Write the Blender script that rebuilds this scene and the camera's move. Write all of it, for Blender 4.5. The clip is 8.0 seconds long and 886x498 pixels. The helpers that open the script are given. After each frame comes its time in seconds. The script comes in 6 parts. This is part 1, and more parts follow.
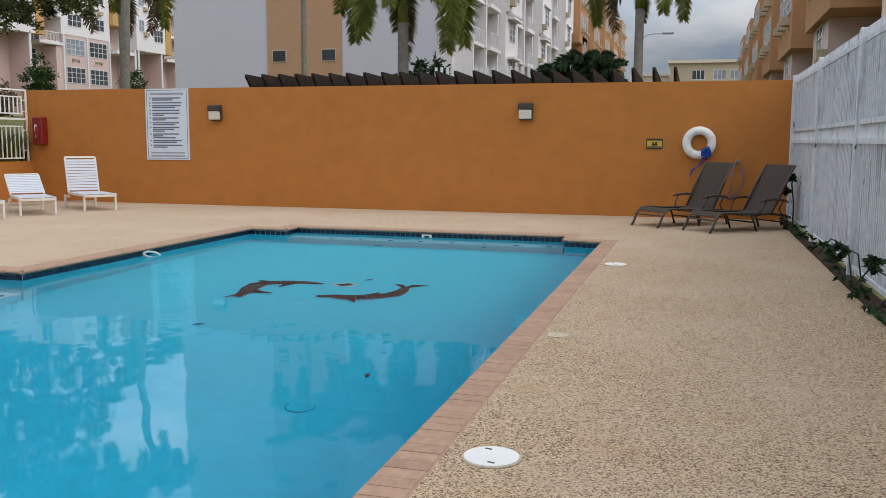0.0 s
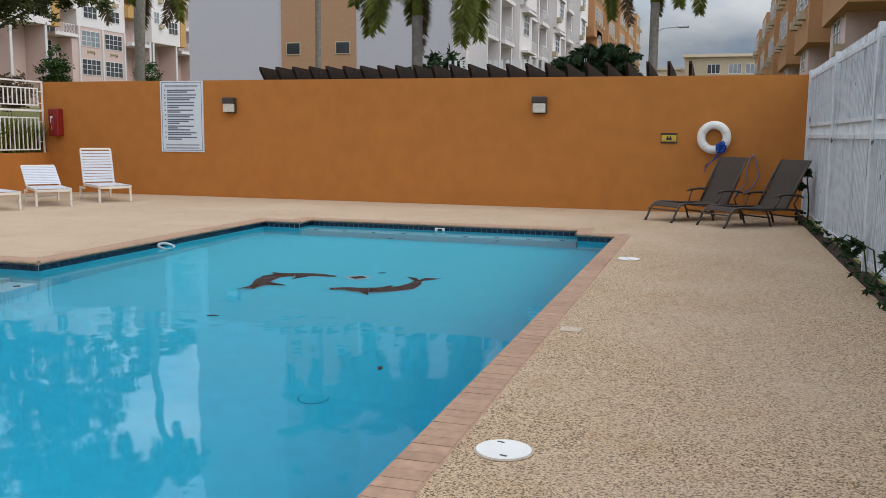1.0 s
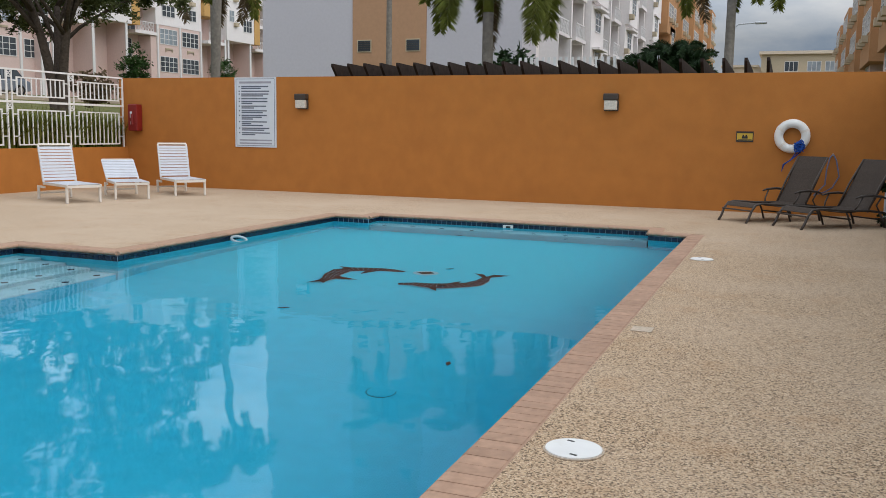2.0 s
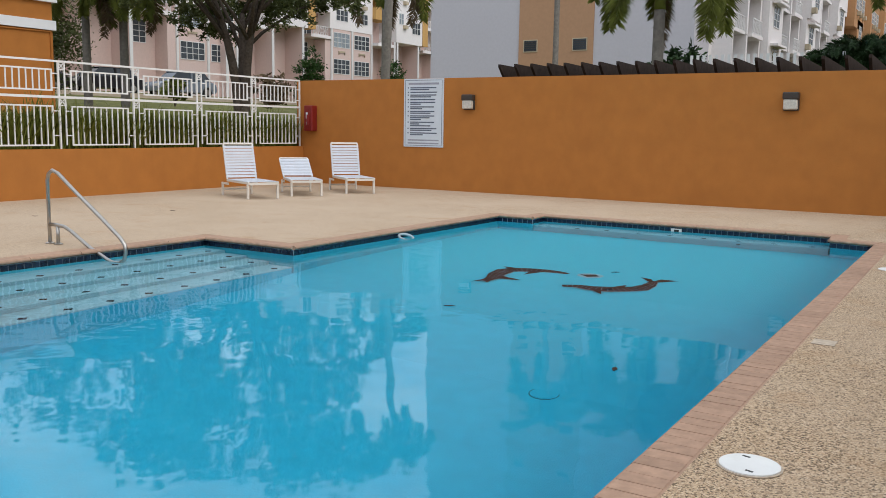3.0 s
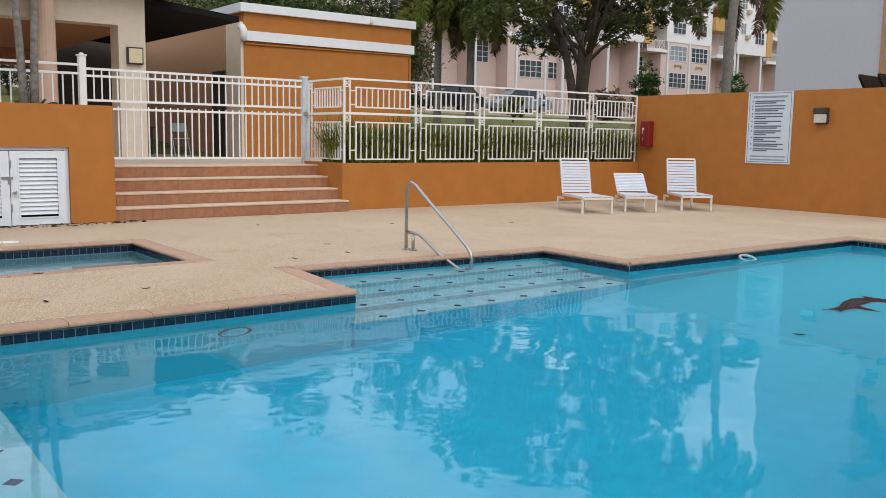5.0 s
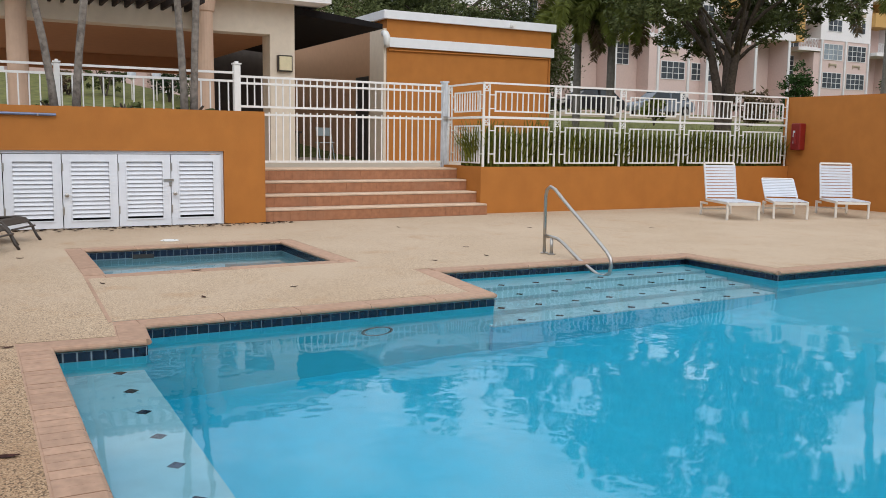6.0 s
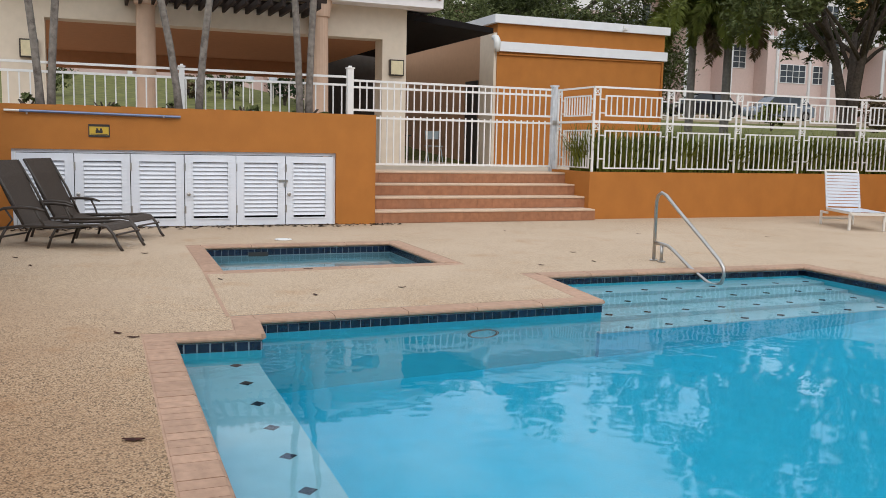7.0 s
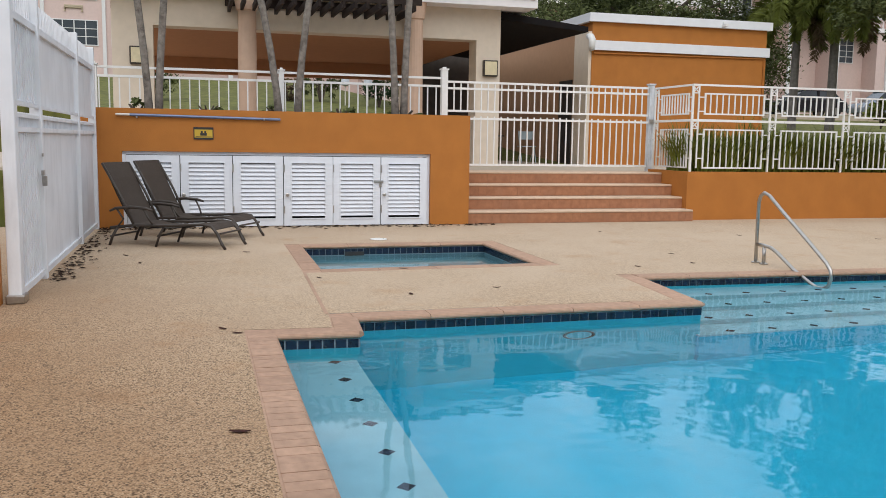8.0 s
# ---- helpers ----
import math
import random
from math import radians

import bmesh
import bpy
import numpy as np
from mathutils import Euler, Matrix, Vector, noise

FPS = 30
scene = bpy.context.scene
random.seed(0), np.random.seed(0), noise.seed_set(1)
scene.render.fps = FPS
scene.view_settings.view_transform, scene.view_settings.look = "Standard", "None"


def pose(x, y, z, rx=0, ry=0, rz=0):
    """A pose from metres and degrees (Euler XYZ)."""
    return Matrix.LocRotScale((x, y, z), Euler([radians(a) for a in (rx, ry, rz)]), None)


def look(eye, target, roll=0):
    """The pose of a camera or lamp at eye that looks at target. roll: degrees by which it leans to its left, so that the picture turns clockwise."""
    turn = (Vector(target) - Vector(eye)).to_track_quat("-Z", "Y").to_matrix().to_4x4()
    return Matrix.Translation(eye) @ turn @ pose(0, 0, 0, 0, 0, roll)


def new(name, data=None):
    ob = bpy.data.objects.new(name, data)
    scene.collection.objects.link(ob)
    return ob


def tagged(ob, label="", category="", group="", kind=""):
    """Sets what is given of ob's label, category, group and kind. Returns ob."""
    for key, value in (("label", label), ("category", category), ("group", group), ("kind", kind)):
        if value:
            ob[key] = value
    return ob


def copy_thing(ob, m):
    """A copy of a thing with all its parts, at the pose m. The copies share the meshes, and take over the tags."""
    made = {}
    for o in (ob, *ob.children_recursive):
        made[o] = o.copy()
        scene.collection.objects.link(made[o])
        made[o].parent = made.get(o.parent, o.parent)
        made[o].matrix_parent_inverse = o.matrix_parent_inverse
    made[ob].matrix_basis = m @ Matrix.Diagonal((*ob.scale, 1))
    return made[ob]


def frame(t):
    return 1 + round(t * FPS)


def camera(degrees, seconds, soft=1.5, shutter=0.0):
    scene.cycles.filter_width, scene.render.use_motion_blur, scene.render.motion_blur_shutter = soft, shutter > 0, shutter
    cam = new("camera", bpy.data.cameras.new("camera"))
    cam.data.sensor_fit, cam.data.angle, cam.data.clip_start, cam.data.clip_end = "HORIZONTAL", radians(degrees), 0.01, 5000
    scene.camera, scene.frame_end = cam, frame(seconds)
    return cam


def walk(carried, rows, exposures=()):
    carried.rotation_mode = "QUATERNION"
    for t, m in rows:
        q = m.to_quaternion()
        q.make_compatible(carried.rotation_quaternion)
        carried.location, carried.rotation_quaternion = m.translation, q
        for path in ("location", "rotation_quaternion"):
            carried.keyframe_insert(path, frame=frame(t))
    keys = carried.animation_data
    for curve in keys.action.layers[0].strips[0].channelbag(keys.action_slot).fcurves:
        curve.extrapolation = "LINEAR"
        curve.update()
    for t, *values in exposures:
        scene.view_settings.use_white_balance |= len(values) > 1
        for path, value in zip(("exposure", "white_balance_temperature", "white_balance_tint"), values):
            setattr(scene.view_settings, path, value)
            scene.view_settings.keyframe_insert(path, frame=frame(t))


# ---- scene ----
cam = camera(53.34, 8.0, soft=0.6)
# seconds, x, y, z, yaw, pitch, lean
ROWS = [
    (0.0, 0.000, 0.000, 1.400, 16.024, -6.971, -0.274),
    (0.5, 0.000, -0.008, 1.403, 16.040, -7.204, -0.422),
    (1.0, -0.003, -0.010, 1.401, 16.843, -7.405, -0.544),
    (1.2, -0.007, -0.010, 1.398, 17.355, -7.387, -0.600),
    (2.3, -0.043, 0.004, 1.385, 24.025, -7.788, -0.900),
    (2.5, -0.050, 0.001, 1.385, 26.413, -7.881, -0.875),
    (3.0, -0.075, -0.025, 1.394, 31.649, -7.784, -0.927),
    (3.5, -0.100, -0.057, 1.401, 36.232, -7.394, -0.887),
    (4.0, -0.116, -0.095, 1.403, 42.024, -7.212, -0.936),
    (4.5, -0.134, -0.134, 1.405, 47.470, -7.105, -0.799),
    (4.7, -0.138, -0.146, 1.406, 49.633, -7.148, -0.830),
    (5.8, -0.135, -0.211, 1.415, 59.788, -7.080, -0.850),
    (6.0, -0.133, -0.220, 1.415, 61.463, -7.075, -0.781),
    (6.5, -0.125, -0.237, 1.413, 65.024, -6.954, -0.835),
    (7.0, -0.120, -0.255, 1.412, 68.310, -6.937, -1.241),
    (7.5, -0.123, -0.276, 1.408, 71.627, -7.004, -1.108),
    (8.0, -0.121, -0.294, 1.406, 74.266, -6.995, -0.847),
]
walk(cam, [(t, pose(x, y, z, 90 + pitch, 0, yaw) @ pose(0, 0, 0, 0, 0, -lean))
           for t, x, y, z, yaw, pitch, lean in ROWS],
     exposures=((0.0, 0.12), (1.2, 0.12), (3.0, 0.11), (4.5, 0.14), (6.5, 0.17), (8.0, 0.17)))

# ---- light: bright overcast sky with a weak, very soft sun ----
world = bpy.data.worlds.new("world")
scene.world = world
world.use_nodes = True
wn, wl = world.node_tree.nodes, world.node_tree.links
sky = wn.new("ShaderNodeTexSky")
sky.sky_type, sky.sun_disc = 'NISHITA', False
sky.sun_elevation, sky.sun_rotation = radians(44), radians(112)
sky.dust_density = 3.0
coord = wn.new("ShaderNodeTexCoord")
stretch = wn.new("ShaderNodeMapping")
stretch.inputs["Scale"].default_value = (1.0, 1.0, 2.6)
cloud = wn.new("ShaderNodeTexNoise")
cloud.inputs["Scale"].default_value, cloud.inputs["Detail"].default_value = 4.2, 7.0
cloud.inputs["Roughness"].default_value = 0.55
ramp = wn.new("ShaderNodeValToRGB")
ramp.color_ramp.elements[0].position, ramp.color_ramp.elements[0].color = 0.36, (3.8, 4.8, 6.3, 1)
ramp.color_ramp.elements[1].position, ramp.color_ramp.elements[1].color = 0.70, (11.0, 10.8, 10.5, 1)
mixw = wn.new("ShaderNodeMixRGB")
mixw.inputs[0].default_value = 0.8
bg = wn["Background"]
bg.inputs["Strength"].default_value = 0.085
wl.new(coord.outputs["Generated"], stretch.inputs["Vector"])
wl.new(stretch.outputs["Vector"], cloud.inputs["Vector"])
wl.new(cloud.outputs["Fac"], ramp.inputs["Fac"])
wl.new(sky.outputs["Color"], mixw.inputs[1])
wl.new(ramp.outputs["Color"], mixw.inputs[2])
# an overcast sky is brighter overhead than at the horizon
height = wn.new("ShaderNodeSeparateXYZ")
rise = wn.new("ShaderNodeMapRange")
rise.inputs[1].default_value, rise.inputs[2].default_value = 0.10, 0.27
rise.inputs[3].default_value, rise.inputs[4].default_value = 0.62, 2.05
lift = wn.new("ShaderNodeVectorMath")
lift.operation = 'SCALE'
wl.new(coord.outputs["Generated"], height.inputs[0])
wl.new(height.outputs["Z"], rise.inputs[0])
wl.new(mixw.outputs["Color"], lift.inputs[0])
wl.new(rise.outputs[0], lift.inputs["Scale"])
wl.new(lift.outputs[0], bg.inputs["Color"])
sun = new("sun", bpy.data.lights.new("sun", 'SUN'))
sun.data.energy, sun.data.angle, sun.data.color = 0.6, radians(40), (1.0, 0.96, 0.9)
sun.matrix_world = look((20, 5, 24), (-4, 6, 0))


# ---- materials ----
def nodes_of(name):
    m = bpy.data.materials.new(name)
    m.use_nodes = True
    return m, m.node_tree.nodes, m.node_tree.links, m.node_tree.nodes["Principled BSDF"]


def paint(name, colour, rough=0.6, metal=0.0, vary=0.12, scale=6.0, stain=0.0, stain_scale=0.6, bump=0.15,
          bump_scale=60.0, dirt=(0.25, 0.2, 0.15), per_piece=0.0, streak=0.0, spots=0.0):
    """A painted, plastered or plain surface: grain, large soft stains, fine relief."""
    m, n, l, bsdf = nodes_of(name)
    geo = n.new("ShaderNodeNewGeometry")
    grain = n.new("ShaderNodeTexNoise")
    grain.inputs["Scale"].default_value, grain.inputs["Detail"].default_value = scale, 6.0
    l.new(geo.outputs["Position"], grain.inputs["Vector"])
    c0 = tuple(max(0.0, v * (1 - vary)) for v in colour) + (1,)
    c1 = tuple(min(1.0, v * (1 + vary)) for v in colour) + (1,)
    r = n.new("ShaderNodeValToRGB")
    r.color_ramp.elements[0].position, r.color_ramp.elements[0].color = 0.3, c0
    r.color_ramp.elements[1].position, r.color_ramp.elements[1].color = 0.7, c1
    l.new(grain.outputs["Fac"], r.inputs["Fac"])
    out = r.outputs["Color"]
    if stain or streak:
        big = n.new("ShaderNodeTexNoise")
        big.inputs["Scale"].default_value, big.inputs["Detail"].default_value = stain_scale, 5.0
        big.inputs["Roughness"].default_value = 0.65
        if streak:
            mp = n.new("ShaderNodeMapping")
            mp.inputs["Scale"].default_value = (streak, streak, 0.6)
            l.new(geo.outputs["Position"], mp.inputs["Vector"])
            l.new(mp.outputs["Vector"], big.inputs["Vector"])
        else:
            l.new(geo.outputs["Position"], big.inputs["Vector"])
        rr = n.new("ShaderNodeMapRange")
        rr.inputs[1].default_value, rr.inputs[2].default_value = 0.52, 0.72
        rr.inputs[4].default_value = stain
        l.new(big.outputs["Fac"], rr.inputs[0])
        mx = n.new("ShaderNodeMixRGB")
        mx.inputs[2].default_value = (*dirt, 1)
        l.new(rr.outputs[0], mx.inputs[0])
        l.new(out, mx.inputs[1])
        out = mx.outputs[0]
    if spots:
        sm = n.new("ShaderNodeMapping")
        sm.inputs["Scale"].default_value = (9.0, 9.0, 3.2)
        sn = n.new("ShaderNodeTexNoise")
        sn.inputs["Scale"].default_value, sn.inputs["Detail"].default_value = 1.0, 3.0
        l.new(geo.outputs["Position"], sm.inputs["Vector"])
        l.new(sm.outputs["Vector"], sn.inputs["Vector"])
        sr = n.new("ShaderNodeMapRange")
        sr.inputs[1].default_value, sr.inputs[2].default_value, sr.inputs[4].default_value = spots, spots + 0.03, 0.9
        l.new(sn.outputs["Fac"], sr.inputs[0])
        sx = n.new("ShaderNodeMixRGB")
        sx.inputs[2].default_value = (0.035, 0.025, 0.02, 1)
        l.new(sr.outputs[0], sx.inputs[0])
        l.new(out, sx.inputs[1])
        out = sx.outputs[0]
    if per_piece:
        info = n.new("ShaderNodeObjectInfo")
        hsv = n.new("ShaderNodeHueSaturation")
        rr = n.new("ShaderNodeMapRange")
        rr.inputs[3].default_value, rr.inputs[4].default_value = 1 - per_piece, 1 + per_piece
        l.new(info.outputs["Random"], rr.inputs[0])
        l.new(rr.outputs[0], hsv.inputs["Value"])
        l.new(out, hsv.inputs["Color"])
        out = hsv.outputs["Color"]
    l.new(out, bsdf.inputs["Base Color"])
    bsdf.inputs["Roughness"].default_value, bsdf.inputs["Metallic"].default_value = rough, metal
    if rough >= 0.65:
        bsdf.inputs["Specular IOR Level"].default_value = 0.2
    if bump:
        fine = n.new("ShaderNodeTexNoise")
        fine.inputs["Scale"].default_value, fine.inputs["Detail"].default_value = bump_scale, 4.0
        l.new(geo.outputs["Position"], fine.inputs["Vector"])
        b = n.new("ShaderNodeBump")
        b.inputs["Strength"].default_value, b.inputs["Distance"].default_value = bump, 0.01
        l.new(fine.outputs["Fac"], b.inputs["Height"])
        l.new(b.outputs["Normal"], bsdf.inputs["Normal"])
    return m


def pebble_deck():
    """Washed pebble concrete: beige stones of two sizes in a lighter cement, worn pale in patches."""
    m, n, l, bsdf = nodes_of("pebble_deck")
    geo = n.new("ShaderNodeNewGeometry")
    vo = n.new("ShaderNodeTexVoronoi")
    vo.inputs["Scale"].default_value = 126.0
    l.new(geo.outputs["Position"], vo.inputs["Vector"])
    sep = n.new("ShaderNodeSeparateColor")
    l.new(vo.outputs["Color"], sep.inputs[0])
    stones = n.new("ShaderNodeValToRGB")
    cr = stones.color_ramp
    cr.elements[0].position, cr.elements[0].color = 0.0, (0.095, 0.062, 0.038, 1)
    cr.elements[1].position, cr.elements[1].color = 1.0, (0.60, 0.465, 0.322, 1)
    for p, c in ((0.17, (0.165, 0.114, 0.070, 1)), (0.27, (0.36, 0.245, 0.152, 1)), (0.6, (0.49, 0.35, 0.216, 1))):
        e = cr.elements.new(p)
        e.color = c
    l.new(sep.outputs[0], stones.inputs["Fac"])
    # dark washed-out joints between the stones
    pit = n.new("ShaderNodeMapRange")
    pit.inputs[1].default_value, pit.inputs[2].default_value = 0.42, 0.72
    pit.inputs[3].default_value, pit.inputs[4].default_value = 1.08, 0.80
    l.new(vo.outputs["Distance"], pit.inputs[0])
    pitted = n.new("ShaderNodeVectorMath")
    pitted.operation = 'SCALE'
    l.new(stones.outputs["Color"], pitted.inputs[0])
    l.new(pit.outputs[0], pitted.inputs["Scale"])
    wear = n.new("ShaderNodeTexNoise")
    wear.inputs["Scale"].default_value, wear.inputs["Detail"].default_value = 0.55, 6.0
    wear.inputs["Roughness"].default_value = 0.6
    l.new(geo.outputs["Position"], wear.inputs["Vector"])
    wr = n.new("ShaderNodeMapRange")
    wr.inputs[1].default_value, wr.inputs[2].default_value = 0.42, 0.66
    wr.inputs[3].default_value, wr.inputs[4].default_value = 0.0, 0.36
    l.new(wear.outputs["Fac"], wr.inputs[0])
    # the deck by the far and left sides is worn smooth and pale, with its stones hardly showing
    xyz = n.new("ShaderNodeSeparateXYZ")
    l.new(geo.outputs["Position"], xyz.inputs[0])
    smooth = n.new("ShaderNodeMapRange")
    smooth.inputs[1].default_value, smooth.inputs[2].default_value = 3.0, 7.5
    smooth.inputs[3].default_value, smooth.inputs[4].default_value = 0.0, 0.55
    diag = n.new("ShaderNodeVectorMath")
    diag.operation = 'DOT_PRODUCT'
    diag.inputs[1].default_value = (-0.60, 0.30, 0.0)
    l.new(geo.outputs["Position"], diag.inputs[0])
    l.new(diag.outputs["Value"], smooth.inputs[0])
    mxf = n.new("ShaderNodeMath")
    mxf.operation, mxf.use_clamp = 'ADD', True
    l.new(wr.outputs[0], mxf.inputs[0])
    l.new(smooth.outputs[0], mxf.inputs[1])
    cement = n.new("ShaderNodeMixRGB")
    cement.inputs[2].default_value = (0.50, 0.389, 0.281, 1)
    l.new(mxf.outputs[0], cement.inputs[0])
    l.new(pitted.outputs[0], cement.inputs[1])
    stain = n.new("ShaderNodeTexNoise")
    stain.inputs["Scale"].default_value, stain.inputs["Detail"].default_value = 1.7, 8.0
    stain.inputs["Roughness"].default_value = 0.7
    l.new(geo.outputs["Position"], stain.inputs["Vector"])
    sr = n.new("ShaderNodeMapRange")
    sr.inputs[1].default_value, sr.inputs[2].default_value = 0.55, 0.75
    sr.inputs[4].default_value = 0.55
    l.new(stain.outputs["Fac"], sr.inputs[0])
    st = n.new("ShaderNodeMixRGB")
    st.inputs[2].default_value = (0.38, 0.22, 0.11, 1)
    l.new(sr.outputs[0], st.inputs[0])
    l.new(cement.outputs[0], st.inputs[1])
    # darker and browner towards the near side of the deck, with a ragged edge
    near_side = n.new("ShaderNodeVectorMath")
    near_side.operation = 'DOT_PRODUCT'
    near_side.inputs[1].default_value = (0.22, -0.60, 0.0)
    l.new(geo.outputs["Position"], near_side.inputs[0])
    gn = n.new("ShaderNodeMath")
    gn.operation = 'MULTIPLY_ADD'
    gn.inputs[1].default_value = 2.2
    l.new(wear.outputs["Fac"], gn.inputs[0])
    l.new(near_side.outputs["Value"], gn.inputs[2])
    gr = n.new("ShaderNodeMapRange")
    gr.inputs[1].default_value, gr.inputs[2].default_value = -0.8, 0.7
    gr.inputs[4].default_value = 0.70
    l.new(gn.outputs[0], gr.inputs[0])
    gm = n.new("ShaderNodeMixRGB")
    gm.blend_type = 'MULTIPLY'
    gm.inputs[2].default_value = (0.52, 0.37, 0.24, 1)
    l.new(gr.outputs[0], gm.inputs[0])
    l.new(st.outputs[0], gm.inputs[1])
    l.new(gm.outputs[0], bsdf.inputs["Base Color"])
    bsdf.inputs["Roughness"].default_value = 0.9
    bsdf.inputs["Specular IOR Level"].default_value = 0.2
    b = n.new("ShaderNodeBump")
    b.inputs["Strength"].default_value, b.inputs["Distance"].default_value = 0.4, 0.006
    l.new(vo.outputs["Distance"], b.inputs["Height"])
    b.invert = True
    l.new(b.outputs["Normal"], bsdf.inputs["Normal"])
    return m


def water_material(name="pool_water", gloss_most=0.215, swell=0.42):
    m, n, l, bsdf = nodes_of(name)
    n.remove(bsdf)
    out = n["Material Output"]
    geo = n.new("ShaderNodeNewGeometry")
    w1 = n.new("ShaderNodeTexNoise")
    w1.inputs["Scale"].default_value, w1.inputs["Detail"].default_value = 0.9, 2.0
    w2 = n.new("ShaderNodeTexNoise")
    w2.inputs["Scale"].default_value, w2.inputs["Detail"].default_value = 3.4, 2.0
    add = n.new("ShaderNodeMath")
    add.operation = 'MULTIPLY_ADD'
    patch = n.new("ShaderNodeTexNoise")
    patch.inputs["Scale"].default_value, patch.inputs["Detail"].default_value = 0.35, 1.0
    breeze = n.new("ShaderNodeMapRange")
    breeze.inputs[1].default_value, breeze.inputs[2].default_value = 0.40, 0.68
    breeze.inputs[3].default_value, breeze.inputs[4].default_value = 0.05, 0.42
    for w in (w1, w2, patch):
        l.new(geo.outputs["Position"], w.inputs["Vector"])
    l.new(patch.outputs["Fac"], breeze.inputs[0])
    l.new(breeze.outputs[0], add.inputs[1])
    l.new(w2.outputs["Fac"], add.inputs[0])
    l.new(w1.outputs["Fac"], add.inputs[2])
    b = n.new("ShaderNodeBump")
    b.inputs["Strength"].default_value, b.inputs["Distance"].default_value = swell, 0.02
    l.new(add.outputs[0], b.inputs["Height"])
    g = n.new("ShaderNodeBsdfRefraction")
    g.inputs["IOR"].default_value, g.inputs["Roughness"].default_value = 1.33, 0.0
    g.inputs["Color"].default_value = (0.74, 0.955, 1.0, 1)
    gloss = n.new("ShaderNodeBsdfGlossy")
    gloss.inputs["Roughness"].default_value = 0.03
    fres = n.new("ShaderNodeFresnel")
    fres.inputs["IOR"].default_value = 1.33
    soft = n.new("ShaderNodeMath")
    soft.operation = 'MINIMUM'
    soft.inputs[1].default_value = gloss_most
    mix = n.new("ShaderNodeMixShader")
    for s in (g, gloss, fres):
        l.new(b.outputs["Normal"], s.inputs["Normal"])
    l.new(fres.outputs[0], soft.inputs[0])
    l.new(soft.outputs[0], mix.inputs[0])
    l.new(g.outputs[0], mix.inputs[1])
    l.new(gloss.outputs[0], mix.inputs[2])
    l.new(mix.outputs[0], out.inputs["Surface"])
    return m


ORANGE = paint("orange_wall_paint", (0.415, 0.159, 0.035), 0.7, vary=0.06, scale=3, stain=0.28, stain_scale=1.0, streak=1.6, dirt=(0.33, 0.120, 0.029), bump=0.25, bump_scale=90)
DECK = pebble_deck()
WATER = water_material()
STILL_WATER = water_material("wading_water", 0.45, 0.14)
POOL = paint("pale_blue_pool_plaster", (0.026, 0.475, 0.655), 0.6, vary=0.05, stain=0.3, stain_scale=0.7, dirt=(0.020, 0.41, 0.59))
pn, pl_ = POOL.node_tree.nodes, POOL.node_tree.links
pool_bsdf = pn["Principled BSDF"]
# weaker absorption of shallow water painted in: plaster paler towards the shallow end
along = pn.new("ShaderNodeSeparateXYZ")
pl_.new(pn.new("ShaderNodeNewGeometry").outputs["Position"], along.inputs[0])
depth_tint = pn.new("ShaderNodeMapRange")
depth_tint.interpolation_type = 'SMOOTHSTEP'
depth_tint.inputs[1].default_value, depth_tint.inputs[2].default_value, depth_tint.inputs[4].default_value = 5.5, 10.5, 0.75
pl_.new(along.outputs["Y"], depth_tint.inputs[0])
depth_mix = pn.new("ShaderNodeMixRGB")
depth_mix.inputs[2].default_value = (0.05, 0.60, 0.72, 1)
pl_.new(pool_bsdf.inputs["Base Color"].links[0].from_socket, depth_mix.inputs[1])
pl_.new(depth_tint.outputs[0], depth_mix.inputs[0])
pl_.new(depth_mix.outputs[0], pool_bsdf.inputs["Base Color"])
COPING = paint("pink_coping_brick", (0.385, 0.243, 0.164), 0.7, vary=0.14, scale=18, stain=0.7, stain_scale=0.7, dirt=(0.26, 0.155, 0.10), per_piece=0.08)
WHITE = paint("white_paint", (0.74, 0.75, 0.76), 0.5, vary=0.04, stain=0.15, stain_scale=3, dirt=(0.5, 0.5, 0.48))
SCREEN_WHITE = paint("chalky_white_screen_paint", (0.72, 0.73, 0.75), 0.55, vary=0.06, scale=2.5, stain=0.5, stain_scale=1.6, streak=3.0, dirt=(0.54, 0.55, 0.57), spots=0.78)
FENCE_WHITE = paint("weathered_white_paint", (0.60, 0.63, 0.66), 0.55, vary=0.10, scale=9, stain=0.95, stain_scale=2.4, streak=8.0, dirt=(0.24, 0.25, 0.26), spots=0.70)
GREY_WALL = paint("pale_grey_render", (0.53, 0.515, 0.55), 0.8, vary=0.03, stain=0.15, stain_scale=0.15, dirt=(0.46, 0.445, 0.47))
TAN_WALL = paint("tan_orange_render", (0.45, 0.265, 0.155), 0.8, vary=0.04)
PINK_WALL = paint("pale_pink_render", (0.66, 0.51, 0.465), 0.8, vary=0.04, stain=0.2, stain_scale=0.3, dirt=(0.58, 0.44, 0.40))
LAWN = paint("lawn_grass", (0.11, 0.112, 0.03), 0.9, vary=0.4, scale=3, bump=0.6, bump_scale=30)
CREAM = paint("cream_render", (0.68, 0.58, 0.46), 0.8, vary=0.04, stain=0.2, stain_scale=0.5, dirt=(0.55, 0.46, 0.36))


